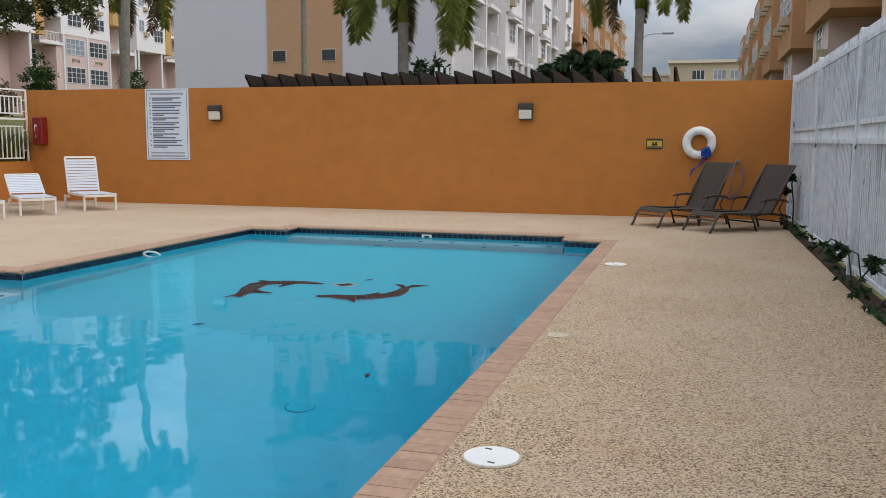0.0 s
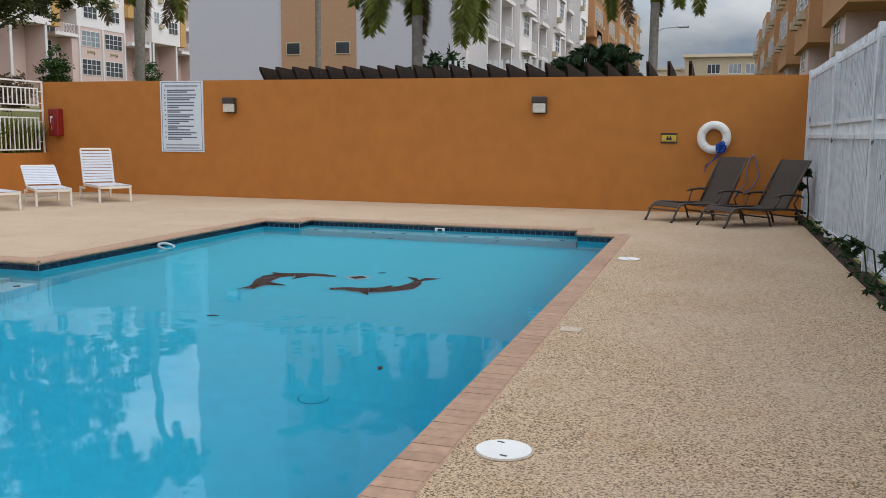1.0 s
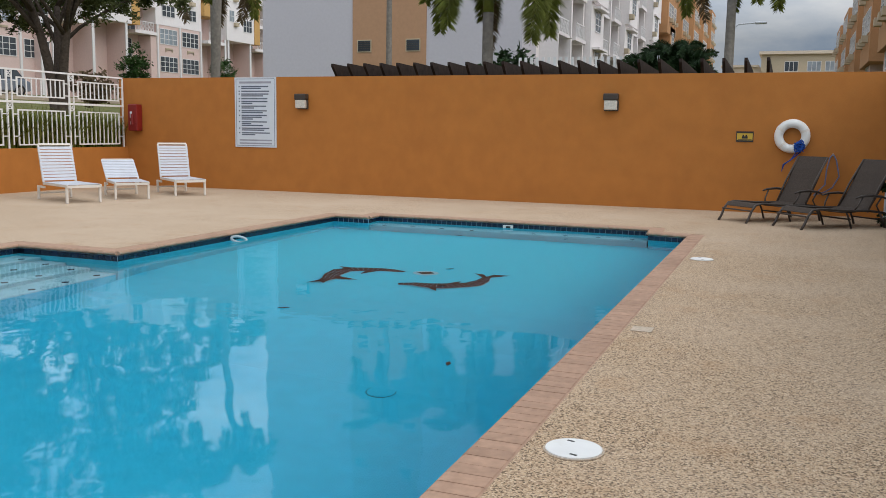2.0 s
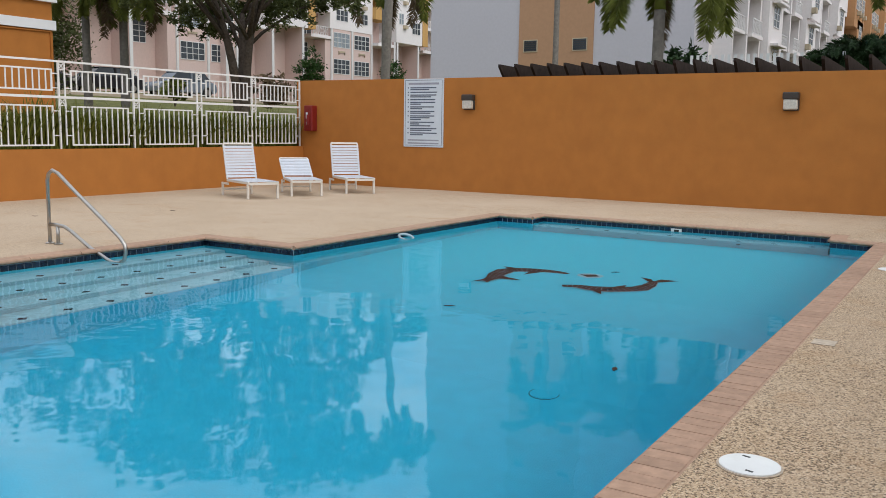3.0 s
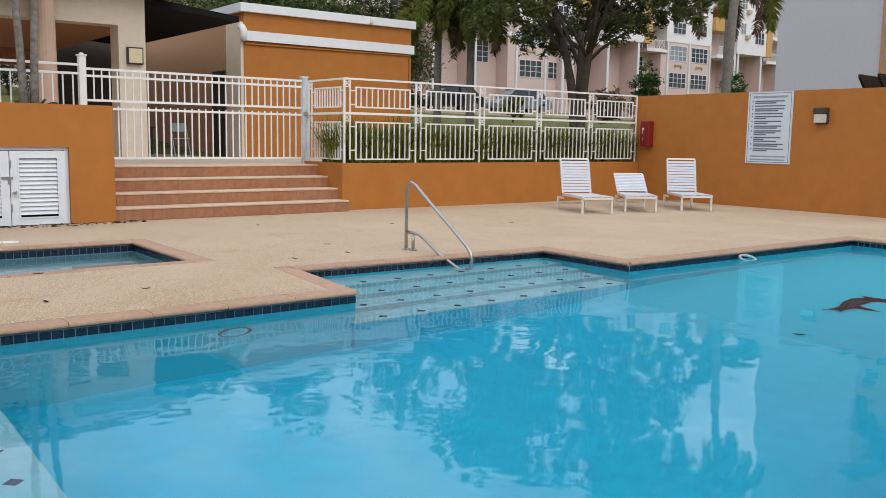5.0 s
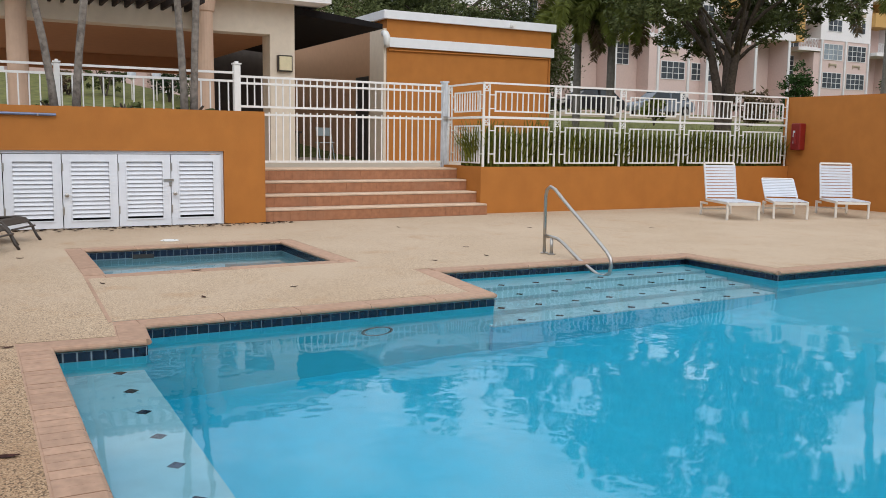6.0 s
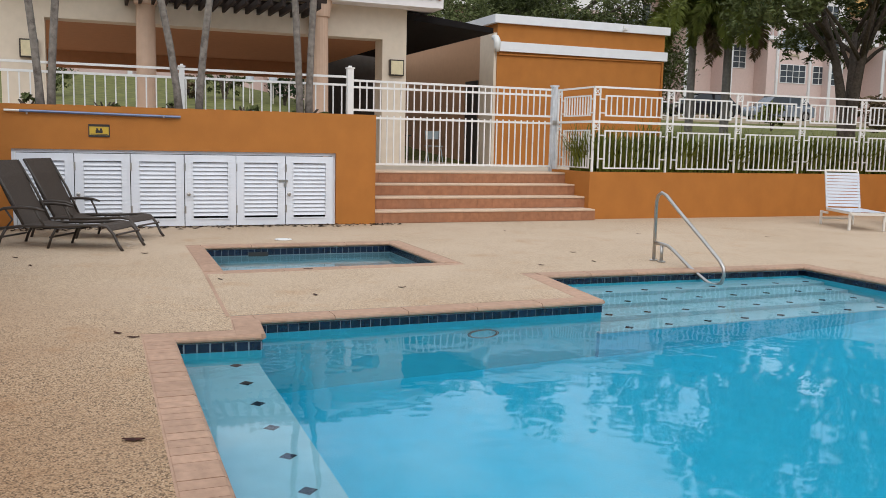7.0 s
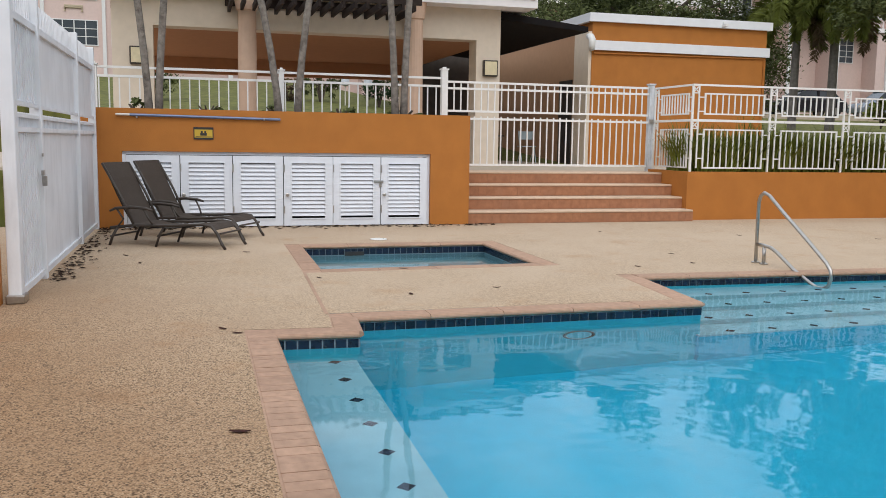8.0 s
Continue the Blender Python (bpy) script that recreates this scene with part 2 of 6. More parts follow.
# floor plaster lightened to make up for the weaker light on upright walls
POOL_SIDE = paint("shade_offset_side_plaster", (0.06, 0.50, 0.62), 0.6, vary=0.05, stain=0.2, stain_scale=0.9, dirt=(0.045, 0.43, 0.56))
DARK_TILE = paint("dark_blue_glazed_tile", (0.004, 0.012, 0.030), 0.25, vary=0.35, scale=25, bump=0.05, per_piece=0.35)
TILE_GROUT = paint("grey_tile_grout", (0.27, 0.33, 0.37), 0.8, vary=0.15)
GROUT = paint("pale_grout", (0.36, 0.42, 0.44), 0.8, vary=0.1)
PLASTER = paint("white_pool_plaster", (0.36, 0.52, 0.58), 0.6, vary=0.06, stain=0.25, stain_scale=2.0, dirt=(0.28, 0.43, 0.47))
MOSAIC = paint("dark_mosaic", (0.003, 0.004, 0.012), 0.35, vary=0.5, scale=60)
DRAIN_RING = paint("green_grey_drain_ring", (0.02, 0.12, 0.14), 0.5)
# canopy colour blackened to carry the shade on its underside
AWNING = paint("shade_black_awning_sheet", (0.012, 0.010, 0.010), 0.95, vary=0.2)
MOSAIC_JOINT = paint("pale_mosaic_joint", (0.22, 0.32, 0.37), 0.5, vary=0.1)
MOSAIC_RED = paint("maroon_mosaic", (0.014, 0.008, 0.022), 0.35, vary=0.4, scale=60)
STEEL = paint("brushed_steel", (0.44, 0.42, 0.39), 0.32, metal=1.0, vary=0.08, scale=30, bump=0.05)
LID = paint("white_plastic_lid", (0.72, 0.72, 0.69), 0.45, vary=0.05, stain=0.25, stain_scale=7, dirt=(0.5, 0.47, 0.40))
RAIL = paint("white_rail_paint", (0.78, 0.77, 0.74), 0.45, vary=0.04, stain=0.2, stain_scale=4, dirt=(0.55, 0.5, 0.42))
STRAP = paint("white_vinyl_strap", (0.55, 0.58, 0.63), 0.45, vary=0.04, stain=0.15, stain_scale=8, dirt=(0.55, 0.55, 0.53))
IVORY = paint("ivory_painted_frame", (0.68, 0.64, 0.57), 0.4, vary=0.05)
BROWN_MESH = paint("taupe_sling_fabric", (0.064, 0.050, 0.040), 0.8, vary=0.15, scale=40, bump=0.3, bump_scale=400)
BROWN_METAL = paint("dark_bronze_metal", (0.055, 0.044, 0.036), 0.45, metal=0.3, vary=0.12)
STEP_TILE = paint("terracotta_riser_tile", (0.34, 0.155, 0.082), 0.65, vary=0.15, scale=12, stain=0.55, stain_scale=1.5, dirt=(0.25, 0.135, 0.085), per_piece=0.04)
TREAD = paint("pale_pink_tread", (0.58, 0.43, 0.31), 0.7, vary=0.1, stain=0.3, stain_scale=1.5, dirt=(0.44, 0.30, 0.2))
TERRACE = paint("terrace_concrete", (0.48, 0.40, 0.31), 0.8, vary=0.08, stain=0.3, stain_scale=1, dirt=(0.36, 0.28, 0.2))
DOOR_WHITE = paint("white_louvre_paint", (0.70, 0.73, 0.78), 0.5, vary=0.03, stain=0.2, stain_scale=2.0, streak=3.0, dirt=(0.55, 0.57, 0.6))
PALE_CEMENT = paint("pale_worn_cement", (0.47, 0.385, 0.295), 0.85, vary=0.2, scale=30)
# near-black colour that stands in for unlit depth behind openings
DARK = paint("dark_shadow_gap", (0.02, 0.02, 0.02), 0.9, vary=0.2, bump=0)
BLACK = paint("black_plastic", (0.02, 0.018, 0.016), 0.5, vary=0.2)
YELLOW = paint("yellow_sign_enamel", (0.52, 0.34, 0.03), 0.5, vary=0.05)
SIGN_WHITE = paint("white_sign_sheet", (0.60, 0.66, 0.71), 0.4, vary=0.03, bump=0)
INK = paint("dark_blue_ink", (0.10, 0.12, 0.16), 0.6, vary=0.1, bump=0)
INK_GREY = paint("faded_grey_ink", (0.30, 0.31, 0.36), 0.6, vary=0.1, bump=0)
RED = paint("red_enamel", (0.20, 0.012, 0.010), 0.4, vary=0.1)
BLUE_ROPE = paint("blue_rope", (0.012, 0.06, 0.28), 0.7, vary=0.25, scale=40)
BLUE_POLE = paint("blue_anodised_pole", (0.13, 0.17, 0.28), 0.4, metal=0.3, vary=0.1)
PERGOLA = paint("dark_stained_timber", (0.032, 0.022, 0.018), 0.7, vary=0.3, scale=8, stain=0.3, stain_scale=5, dirt=(0.07, 0.045, 0.03))
BARK = paint("grey_brown_bark", (0.085, 0.066, 0.052), 0.9, vary=0.3, scale=14, bump=0.8, bump_scale=25, stain=0.4, stain_scale=4, dirt=(0.15, 0.13, 0.11))
SLIM_BARK = paint("mottled_palm_bark", (0.20, 0.175, 0.15), 0.9, vary=0.3, scale=12, bump=0.6, bump_scale=25, stain=0.9, stain_scale=7, dirt=(0.07, 0.055, 0.045))
KID_POOL = paint("grey_blue_wading_plaster", (0.24, 0.38, 0.43), 0.6, vary=0.08, stain=0.3, stain_scale=1.5, dirt=(0.30, 0.30, 0.27))
PALM_BARK = paint("pale_grey_palm_bark", (0.23, 0.21, 0.185), 0.9, vary=0.2, scale=9, bump=0.5, bump_scale=18, stain=0.4, stain_scale=3, dirt=(0.12, 0.11, 0.09))
LEAF = paint("tree_leaf", (0.090, 0.107, 0.037), 0.7, vary=0.5, scale=2.5, bump=0)
HEDGE_LEAF = paint("hedge_leaf", (0.15, 0.17, 0.028), 0.7, vary=0.35, scale=4, bump=0)
LEAF_GREEN = paint("fresh_green_leaf", (0.045, 0.095, 0.024), 0.7, vary=0.5, scale=4, bump=0)
LEAF_DARK = paint("dark_leaf", (0.022, 0.048, 0.016), 0.7, vary=0.5, scale=3, bump=0)
FROND = paint("palm_leaflet", (0.135, 0.155, 0.03), 0.7, vary=0.45, scale=3, bump=0)
FROND_DRY = paint("dry_palm_leaflet", (0.14, 0.10, 0.055), 0.7, vary=0.3, scale=3, bump=0)
LITTER = paint("dead_leaf", (0.035, 0.018, 0.010), 0.8, vary=0.4, scale=30)
GLASS = paint("dark_window_glass", (0.05, 0.06, 0.07), 0.08, vary=0.3, scale=0.5, bump=0)
GLASS_PALE = paint("curtained_window_glass", (0.26, 0.30, 0.33), 0.15, vary=0.3, scale=0.9, bump=0)
FRAME_WHITE = paint("white_window_frame", (0.72, 0.71, 0.70), 0.5, vary=0.03, bump=0)
WHITE_WALL = paint("off_white_render", (0.80, 0.765, 0.755), 0.8, vary=0.03, stain=0.15, stain_scale=0.3, dirt=(0.66, 0.60, 0.58))
BAY_TAN = paint("orange_tan_render", (0.46, 0.245, 0.115), 0.8, vary=0.05, stain=0.3, stain_scale=0.4, dirt=(0.36, 0.18, 0.085))
LEAF_DEAD = paint("red_brown_dead_leaf", (0.045, 0.014, 0.009), 0.8, vary=0.4, scale=30)
YELLOW_WALL = paint("ochre_render", (0.55, 0.33, 0.12), 0.8, vary=0.04)
BEIGE_WALL = paint("beige_render", (0.50, 0.42, 0.30), 0.8, vary=0.05)
CEILING = paint("brown_ceiling_paint", (0.42, 0.20, 0.10), 0.8, vary=0.05)
PEACH = paint("peach_column_render", (0.58, 0.40, 0.29), 0.75, vary=0.05, stain=0.2, stain_scale=1, dirt=(0.48, 0.32, 0.22))
ROOF_TILE = paint("clay_roof_tile", (0.32, 0.14, 0.08), 0.75, vary=0.2, scale=10)
CAR_SILVER = paint("silver_blue_car_paint", (0.24, 0.28, 0.33), 0.25, metal=0.4, vary=0.03, bump=0)
CAR_BLACK = paint("black_car_paint", (0.015, 0.015, 0.018), 0.2, vary=0.1, bump=0)
RUBBER = paint("rubber", (0.02, 0.02, 0.02), 0.85, vary=0.1)
LAMP_WARM = paint("yellowed_lamp_lens", (0.66, 0.57, 0.36), 0.35, vary=0.08, scale=12)
LAMP_GLASS = paint("frosted_lamp_lens", (0.55, 0.52, 0.45), 0.3, vary=0.15, scale=30)


# ---- building helpers ----
class Shape:
    """Collects boxes, tubes and prisms into one bmesh."""

    def __init__(self):
        self.bm = bmesh.new()
        self.sheet = False

    def box(self, x0, x1, y0, y1, z0, z1, m=None):
        v = [Vector((x, y, z)) for z in (z0, z1) for y in (y0, y1) for x in (x0, x1)]
        if m:
            v = [m @ p for p in v]
        v = [self.bm.verts.new(p) for p in v]
        for f in ((0, 2, 3, 1), (4, 5, 7, 6), (0, 1, 5, 4), (2, 6, 7, 3), (0, 4, 6, 2), (1, 3, 7, 5)):
            self.bm.faces.new([v[i] for i in f])
        return self

    def prism(self, pts, z0, z1, m=None):
        """A polygon in x, y raised from z0 to z1."""
        lo, hi = [Vector((*p, z0)) for p in pts], [Vector((*p, z1)) for p in pts]
        if m:
            lo, hi = [m @ p for p in lo], [m @ p for p in hi]
        lo, hi = [self.bm.verts.new(p) for p in lo], [self.bm.verts.new(p) for p in hi]
        self.bm.faces.new(lo[::-1])
        self.bm.faces.new(hi)
        for i in range(len(pts)):
            j = (i + 1) % len(pts)
            self.bm.faces.new((lo[i], lo[j], hi[j], hi[i]))
        return self

    def tube(self, pts, radii, seg=8, caps=True, closed=False):
        """A round tube along points; radii: one number or one a point."""
        pts = [Vector(p) for p in pts]
        if not hasattr(radii, "__len__"):
            radii = [radii] * len(pts)
        rings, side = [], None
        for i, p in enumerate(pts):
            a = pts[i - 1] if i or closed else pts[0]
            b = pts[(i + 1) % len(pts)] if closed or i < len(pts) - 1 else pts[-1]
            d = (b - a).normalized()
            if side is None:
                side = d.orthogonal().normalized()
            side = (side - d * side.dot(d)).normalized()
            up = d.cross(side)
            rings.append([self.bm.verts.new(p + radii[i] * (math.cos(k * math.tau / seg) * side + math.sin(k * math.tau / seg) * up)) for k in range(seg)])
        pairs = list(zip(rings, rings[1:])) + ([(rings[-1], rings[0])] if closed else [])
        for r0, r1 in pairs:
            for k in range(seg):
                self.bm.faces.new((r0[k], r0[(k + 1) % seg], r1[(k + 1) % seg], r1[k]))
        if caps and not closed:
            self.bm.faces.new(rings[0][::-1])
            self.bm.faces.new(rings[-1])
        return self

    def face(self, *pts):
        self.bm.faces.new([self.bm.verts.new(p) for p in pts])
        return self

    def bevel(self, w, seg=1):
        bmesh.ops.recalc_face_normals(self.bm, faces=self.bm.faces)
        bmesh.ops.bevel(self.bm, geom=list(self.bm.edges), offset=w, segments=seg, affect='EDGES', profile=0.5, clamp_overlap=True)
        return self

    def mesh(self, name, material, smooth=False):
        if not self.sheet:
            bmesh.ops.recalc_face_normals(self.bm, faces=self.bm.faces)
        me = bpy.data.meshes.new(name)
        self.bm.to_mesh(me)
        self.bm.free()
        for mat_ in (material if isinstance(material, (list, tuple)) else [material]):
            me.materials.append(mat_)
        if smooth:
            me.shade_smooth()
        return me


def part(name, shape, material, parent=None, label="", smooth=False, m=None):
    ob = new(name, shape.mesh(name, material, smooth) if isinstance(shape, Shape) else shape)
    if parent is not None:
        ob.parent = parent
    if m is not None:
        ob.matrix_basis = m
    return tagged(ob, label)


def thing(name, label, category, group="", kind="", m=None):
    ob = tagged(new(name), label, category, group, kind)
    ob.empty_display_size = 0.1
    if m is not None:
        ob.matrix_basis = m
    return ob


def setting(name, shape, material, label, category, smooth=False):
    return tagged(part(name, shape, material, smooth=smooth), label, category, kind="structure")


# ---- the plan ----
WALL_Y, WALL_Z = 17.03, 2.51          # back wall
PLANT_X, PLANT_Z = -14.74, 0.90       # planter wall on the left
SHED_X, SHED_Z = -14.43, 1.83         # wall with the louvred doors
FENCE_X, FENCE_Z = 1.60, 2.55         # picket fence
GATE_Y = -1.74                        # white metal screen behind the left loungers
LANDING_Z = 0.85
WATER_Z = -0.108
POOL_EDGE = [(-1.24, 0.20), (-1.24, 12.62), (-1.82, 12.72), (-1.85, 13.26), (-6.32, 13.26), (-6.30, 12.82), (-6.935, 12.82),
             (-6.935, 7.765), (-8.39, 7.765), (-8.50, 4.235), (-7.00, 4.06), (-6.96, 0.90), (-6.42, 0.85), (-6.46, 0.22)]
KID_EDGE = [(-9.58, 0.98), (-9.66, 3.565), (-11.776, 3.584), (-11.776, 1.02)]


# ---- ground, deck and pools ----
def loops_fill(loops, z):
    bm = bmesh.new()
    edges = []
    for loop in loops:
        vs = [bm.verts.new((x, y, z)) for x, y in loop]
        edges += [bm.edges.new((vs[i], vs[(i + 1) % len(vs)])) for i in range(len(vs))]
    bmesh.ops.triangle_fill(bm, use_beauty=True, use_dissolve=False, edges=edges)
    bm.normal_update()
    for f in bm.faces:
        if f.normal.z < 0:
            f.normal_flip()
    s = Shape()
    s.bm.free()
    s.bm, s.sheet = bm, True
    return s


def outset(loop, d):
    """The loop moved outwards by d; corners stay mitred."""
    area = sum(a[0] * b[1] - b[0] * a[1] for a, b in zip(loop, loop[1:] + loop[:1]))
    sign = 1 if area > 0 else -1
    out = []
    for i, p in enumerate(loop):
        a, b = Vector(loop[i - 1]), Vector(loop[(i + 1) % len(loop)])
        p = Vector(p)
        n0 = (p - a).normalized()
        n1 = (b - p).normalized()
        n0, n1 = Vector((n0.y, -n0.x)) * sign, Vector((n1.y, -n1.x)) * sign
        n = (n0 + n1) / max(0.3, 1 + n0.dot(n1))
        out.append(tuple(p + n * d))
    return out


COPE = 0.19
DECK_OUT = [(FENCE_X + 0.03, -6.0), (FENCE_X + 0.03, WALL_Y + 0.05), (PLANT_X - 0.1, WALL_Y + 0.05), (PLANT_X - 0.1, -6.0)]
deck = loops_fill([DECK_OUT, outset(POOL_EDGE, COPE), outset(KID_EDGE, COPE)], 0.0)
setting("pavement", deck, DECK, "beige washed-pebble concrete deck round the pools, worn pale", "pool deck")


def land(x, y):
    """Height of the ground outside: a lawn that climbs to the west, a low yard behind the back wall."""
    if -16.45 < x < FENCE_X and -5.95 < y < WALL_Y + 0.1:
        return -3.0
    if x > FENCE_X - 0.1 and y < WALL_Y + 0.1 or y < -5.9 and x > -14.9:
        return -0.03
    if x < -14.9:
        bank = min(4.6, 2.28 + 0.115 * (-31.1 - x)) if x < -31.1 else 0.80
        z = 0.80 + 0.10 * max(0.0, -21.7 - x) * (1 if y > 9 else min(1.0, max(0.0, (-27 - x) / 8)))
        near = min(1.0, max(0.0, (10.0 - y) / 3.0))
        return min(z, 3.4) * (1 - near) + bank * near
    return max(0.0, 0.80 * min(1.0, (-9 - x) / 6))


gx = [-900, -400, -200, -120, -90] + [-75 + 2.5 * i for i in range(18)] + [-31.15, -31.05, -30, -27.5, -25, -22.5, -20, -17, -16.5, -16.4, -15.8, -14.94, -14.9, -13, -11, -9, -6, -2, 1.55, 1.62, 6, 12, 30, 80, 200, 400, 900]
gy = [-900, -300, -100, -50, -25, -12, -5.97, -5.9, -2, 0, 2, 4.1, 6, 8.4, 9.1, 11, 14, 16.9, 17.1, 17.3, 19, 22, 26, 30, 36, 44, 52, 60, 70, 80, 90, 100, 120, 160, 300, 900]
gs = Shape()
gs.sheet = True
grid = [[gs.bm.verts.new((x, y, land(x, y) + 0.04 * noise.noise((x * 0.3, y * 0.3, 0)))) for x in gx] for y in gy]
for a, b in zip(grid, grid[1:]):
    for i in range(len(gx) - 1):
        gs.bm.faces.new((a[i], a[i + 1], b[i + 1], b[i]))
setting("ground", gs, LAWN, "green lawn and rough ground rising to the west", "ground")

shell = Shape()
n_edge = len(POOL_EDGE)
rim = [shell.bm.verts.new((x, y, -0.045)) for x, y in POOL_EDGE]
low = [shell.bm.verts.new((x, y, -2.2)) for x, y in POOL_EDGE]
for i in range(n_edge):
    j = (i + 1) % n_edge
    shell.bm.faces.new((rim[i], rim[j], low[j], low[i]))
BED = [(-0.2, -1.75), (2, -1.75), (4.5, -1.72), (6, -1.68), (7, -1.5), (8, -1.22), (8.6, -1.13), (9.3, -1.1), (11, -1.07), (13.8, -1.05)]
setting("pool_sides", shell, POOL_SIDE, "blue plastered side walls of the swimming pool, lightened to offset their shade", "pool")
shell = Shape()
bedv = [[shell.bm.verts.new((x, y, z)) for x in (-9.0, -0.9)] for y, z in BED]
for a, b in zip(bedv, bedv[1:]):
    shell.bm.faces.new((a[0], a[1], b[1], b[0]))
setting("pool_basin", shell, POOL, "blue plastered swimming pool basin", "pool")
setting("water", loops_fill([outset(POOL_EDGE, 0.002)], WATER_Z), WATER, "clear blue pool water with small ripples", "water").visible_shadow = False
ks = Shape()
rim = [ks.bm.verts.new((x, y, -0.045)) for x, y in KID_EDGE]
low = [ks.bm.verts.new((x, y, -0.55)) for x, y in KID_EDGE]
for i in range(4):
    j = (i + 1) % 4
    ks.bm.faces.new((rim[i], rim[j], low[j], low[i]))
ks.bm.faces.new(low)
setting("wading_pool_basin", ks, KID_POOL, "small blue plastered wading pool basin", "pool")
setting("wading_water", loops_fill([outset(KID_EDGE, 0.002)], WATER_Z - 0.03), STILL_WATER, "clear shallow water in the wading pool", "water").visible_shadow = False

# underwater steps in the alcove, with small dark inset tiles along each edge
stairs = thing("pool_steps", "white plastered underwater steps with dark inset tiles", "steps", kind="structure")
marker = Shape().box(-0.034, 0.034, -0.034, 0.034, 0, 0.006, pose(0, 0, 0, 0, 0, 45)).mesh("inset_tile", DARK_TILE)
for k in range(4):
    x1, z1 = -8.02 + 0.36 * k, -0.30 - 0.20 * k
    part("step", Shape().box(-8.62, x1, 4.02, 7.74, z1 - (0.19 if k < 3 else 0.05), z1), PLASTER, stairs)
    if k == 3:
        part("step_base", Shape().box(-8.62, x1 - 0.004, 4.02, 7.74, z1 - 0.9, z1 - 0.052), POOL, stairs)
    for i in range(8):
        part("inset_tile", marker, None, stairs, m=pose(x1 - 0.10, 4.4 + 0.45 * i, z1 + 0.001))
bench = thing("pool_bench", "white underwater bench with dark diamond inset tiles", "bench", kind="structure")
part("seat", Shape().box(-6.45, -1.26, 0.205, 0.83, -1.6, -0.5), PLASTER, bench)
for i in range(11):
    part("inset_tile", marker, None, bench, m=pose(-6.4 + 0.457 * i, 0.665, -0.499))


bench = thing("pool_bench", "white underwater ledge with dark inset tiles at the far end", "bench", kind="structure")
part("seat", Shape().box(-6.315, -1.86, 12.86, 13.255, -1.3, -0.42), PLASTER, bench)
for i in range(9):
    part("inset_tile", marker, None, bench, m=pose(-6.08 + 0.5 * i, 12.96, -0.419))


# two leaping fish in dark mosaic on the pool floor
def mosaic_fish(name, spine, width, fins, m):
    """Chips of dark mosaic laid across a curved back, with pale joints and a pale edge under the belly."""
    ob = thing(name, "dark blue and maroon mosaic dolphin inlaid in the pool floor", "mosaic", group="pool mosaics", m=m)
    fine = []
    for a, b in zip(spine, spine[1:]):
        fine += [Vector(a).lerp(Vector(b), k / 3) for k in range(3)]
    fine.append(Vector(spine[-1]))
    n = len(fine) - 1
    across = []
    for i in range(n + 1):
        d = (fine[min(n, i + 2)] - fine[max(0, i - 2)]).normalized()
        across.append(Vector((-d.y, d.x)))
    w = [width * math.sin(math.pi * (0.07 + 0.87 * i / n)) ** 0.75 for i in range(n + 1)]

    def band(s, lo, hi, gap, z0, z1):
        for i in range(n):
            q = [fine[i + e] + across[i + e] * (w[i + e] * k) for e, k in ((0, lo), (1, lo), (1, hi), (0, hi))]
            c = (sum(p[0] for p in q) / 4, sum(p[1] for p in q) / 4)
            s.prism([(c[0] + (p[0] - c[0]) * gap, c[1] + (p[1] - c[1]) * gap) for p in q], z0, z1)
        return s

    part("bed", band(Shape(), -1.12, 1.0, 1.0, 0, 0.004), MOSAIC_JOINT, ob, "pale mosaic joints")
    part("back", band(band(Shape(), 0.55, 1.0, 0.89, 0.004, 0.009), 0.0, 0.55, 0.89, 0.004, 0.009), MOSAIC, ob)
    part("belly", band(band(Shape(), -0.45, 0.0, 0.89, 0.004, 0.009), -0.98, -0.45, 0.89, 0.004, 0.009), MOSAIC_RED, ob)
    for f in fins:
        part("fin", Shape().prism(f, 0, 0.0085), MOSAIC, ob)
    return ob


mosaic_fish("mosaic_dolphin", [(-0.81, -0.87), (-0.81, -0.65), (-0.88, -0.42), (-0.92, -0.14), (-0.83, 0.0), (-0.67, 0.08), (-0.5, 0.13), (-0.35, 0.13), (-0.2, 0.1)], 0.125,
            [[(-1.07, 0.12), (-0.90, 0.10), (-0.88, -0.06)], [(-0.50, -0.57), (-0.77, -0.48), (-0.76, -0.64)], [(-0.60, -0.26), (-0.50, 0.04), (-0.66, 0.02)], [(-0.90, -0.98), (-0.86, -0.72), (-0.76, -0.72), (-0.74, -0.92), (-0.81, -0.84)]], pose(-4.0, 9.4, -1.088))
mosaic_fish("mosaic_dolphin", [(0.03, -0.6), (0.18, -0.52), (0.34, -0.53), (0.52, -0.5), (0.66, -0.39), (0.79, -0.27), (0.82, -0.03), (0.79, 0.24)], 0.125,
            [[(1.02, 0.40), (0.82, 0.38), (0.77, 0.16), (0.85, 0.20)], [(0.58, 0.38), (0.72, 0.34), (0.81, 0.17), (0.75, 0.17)], [(0.57, -0.80), (0.35, -0.58), (0.48, -0.57)], [(0.61, -0.16), (0.50, -0.40), (0.64, -0.34)]], pose(-4.0, 9.4, -1.088))
ball = thing("mosaic_ball", "small dark and white mosaic ball on the pool floor", "mosaic", m=pose(-3.94, 9.54, -1.085))
part("disc", Shape().tube([(0, 0, 0), (0, 0, 0.006)], 0.15, 16), PLASTER, ball)
part("patch", Shape().prism([(-0.12, 0.0), (0, -0.1), (0.1, 0.02), (0.02, 0.1)], 0.006, 0.010), MOSAIC, ball)
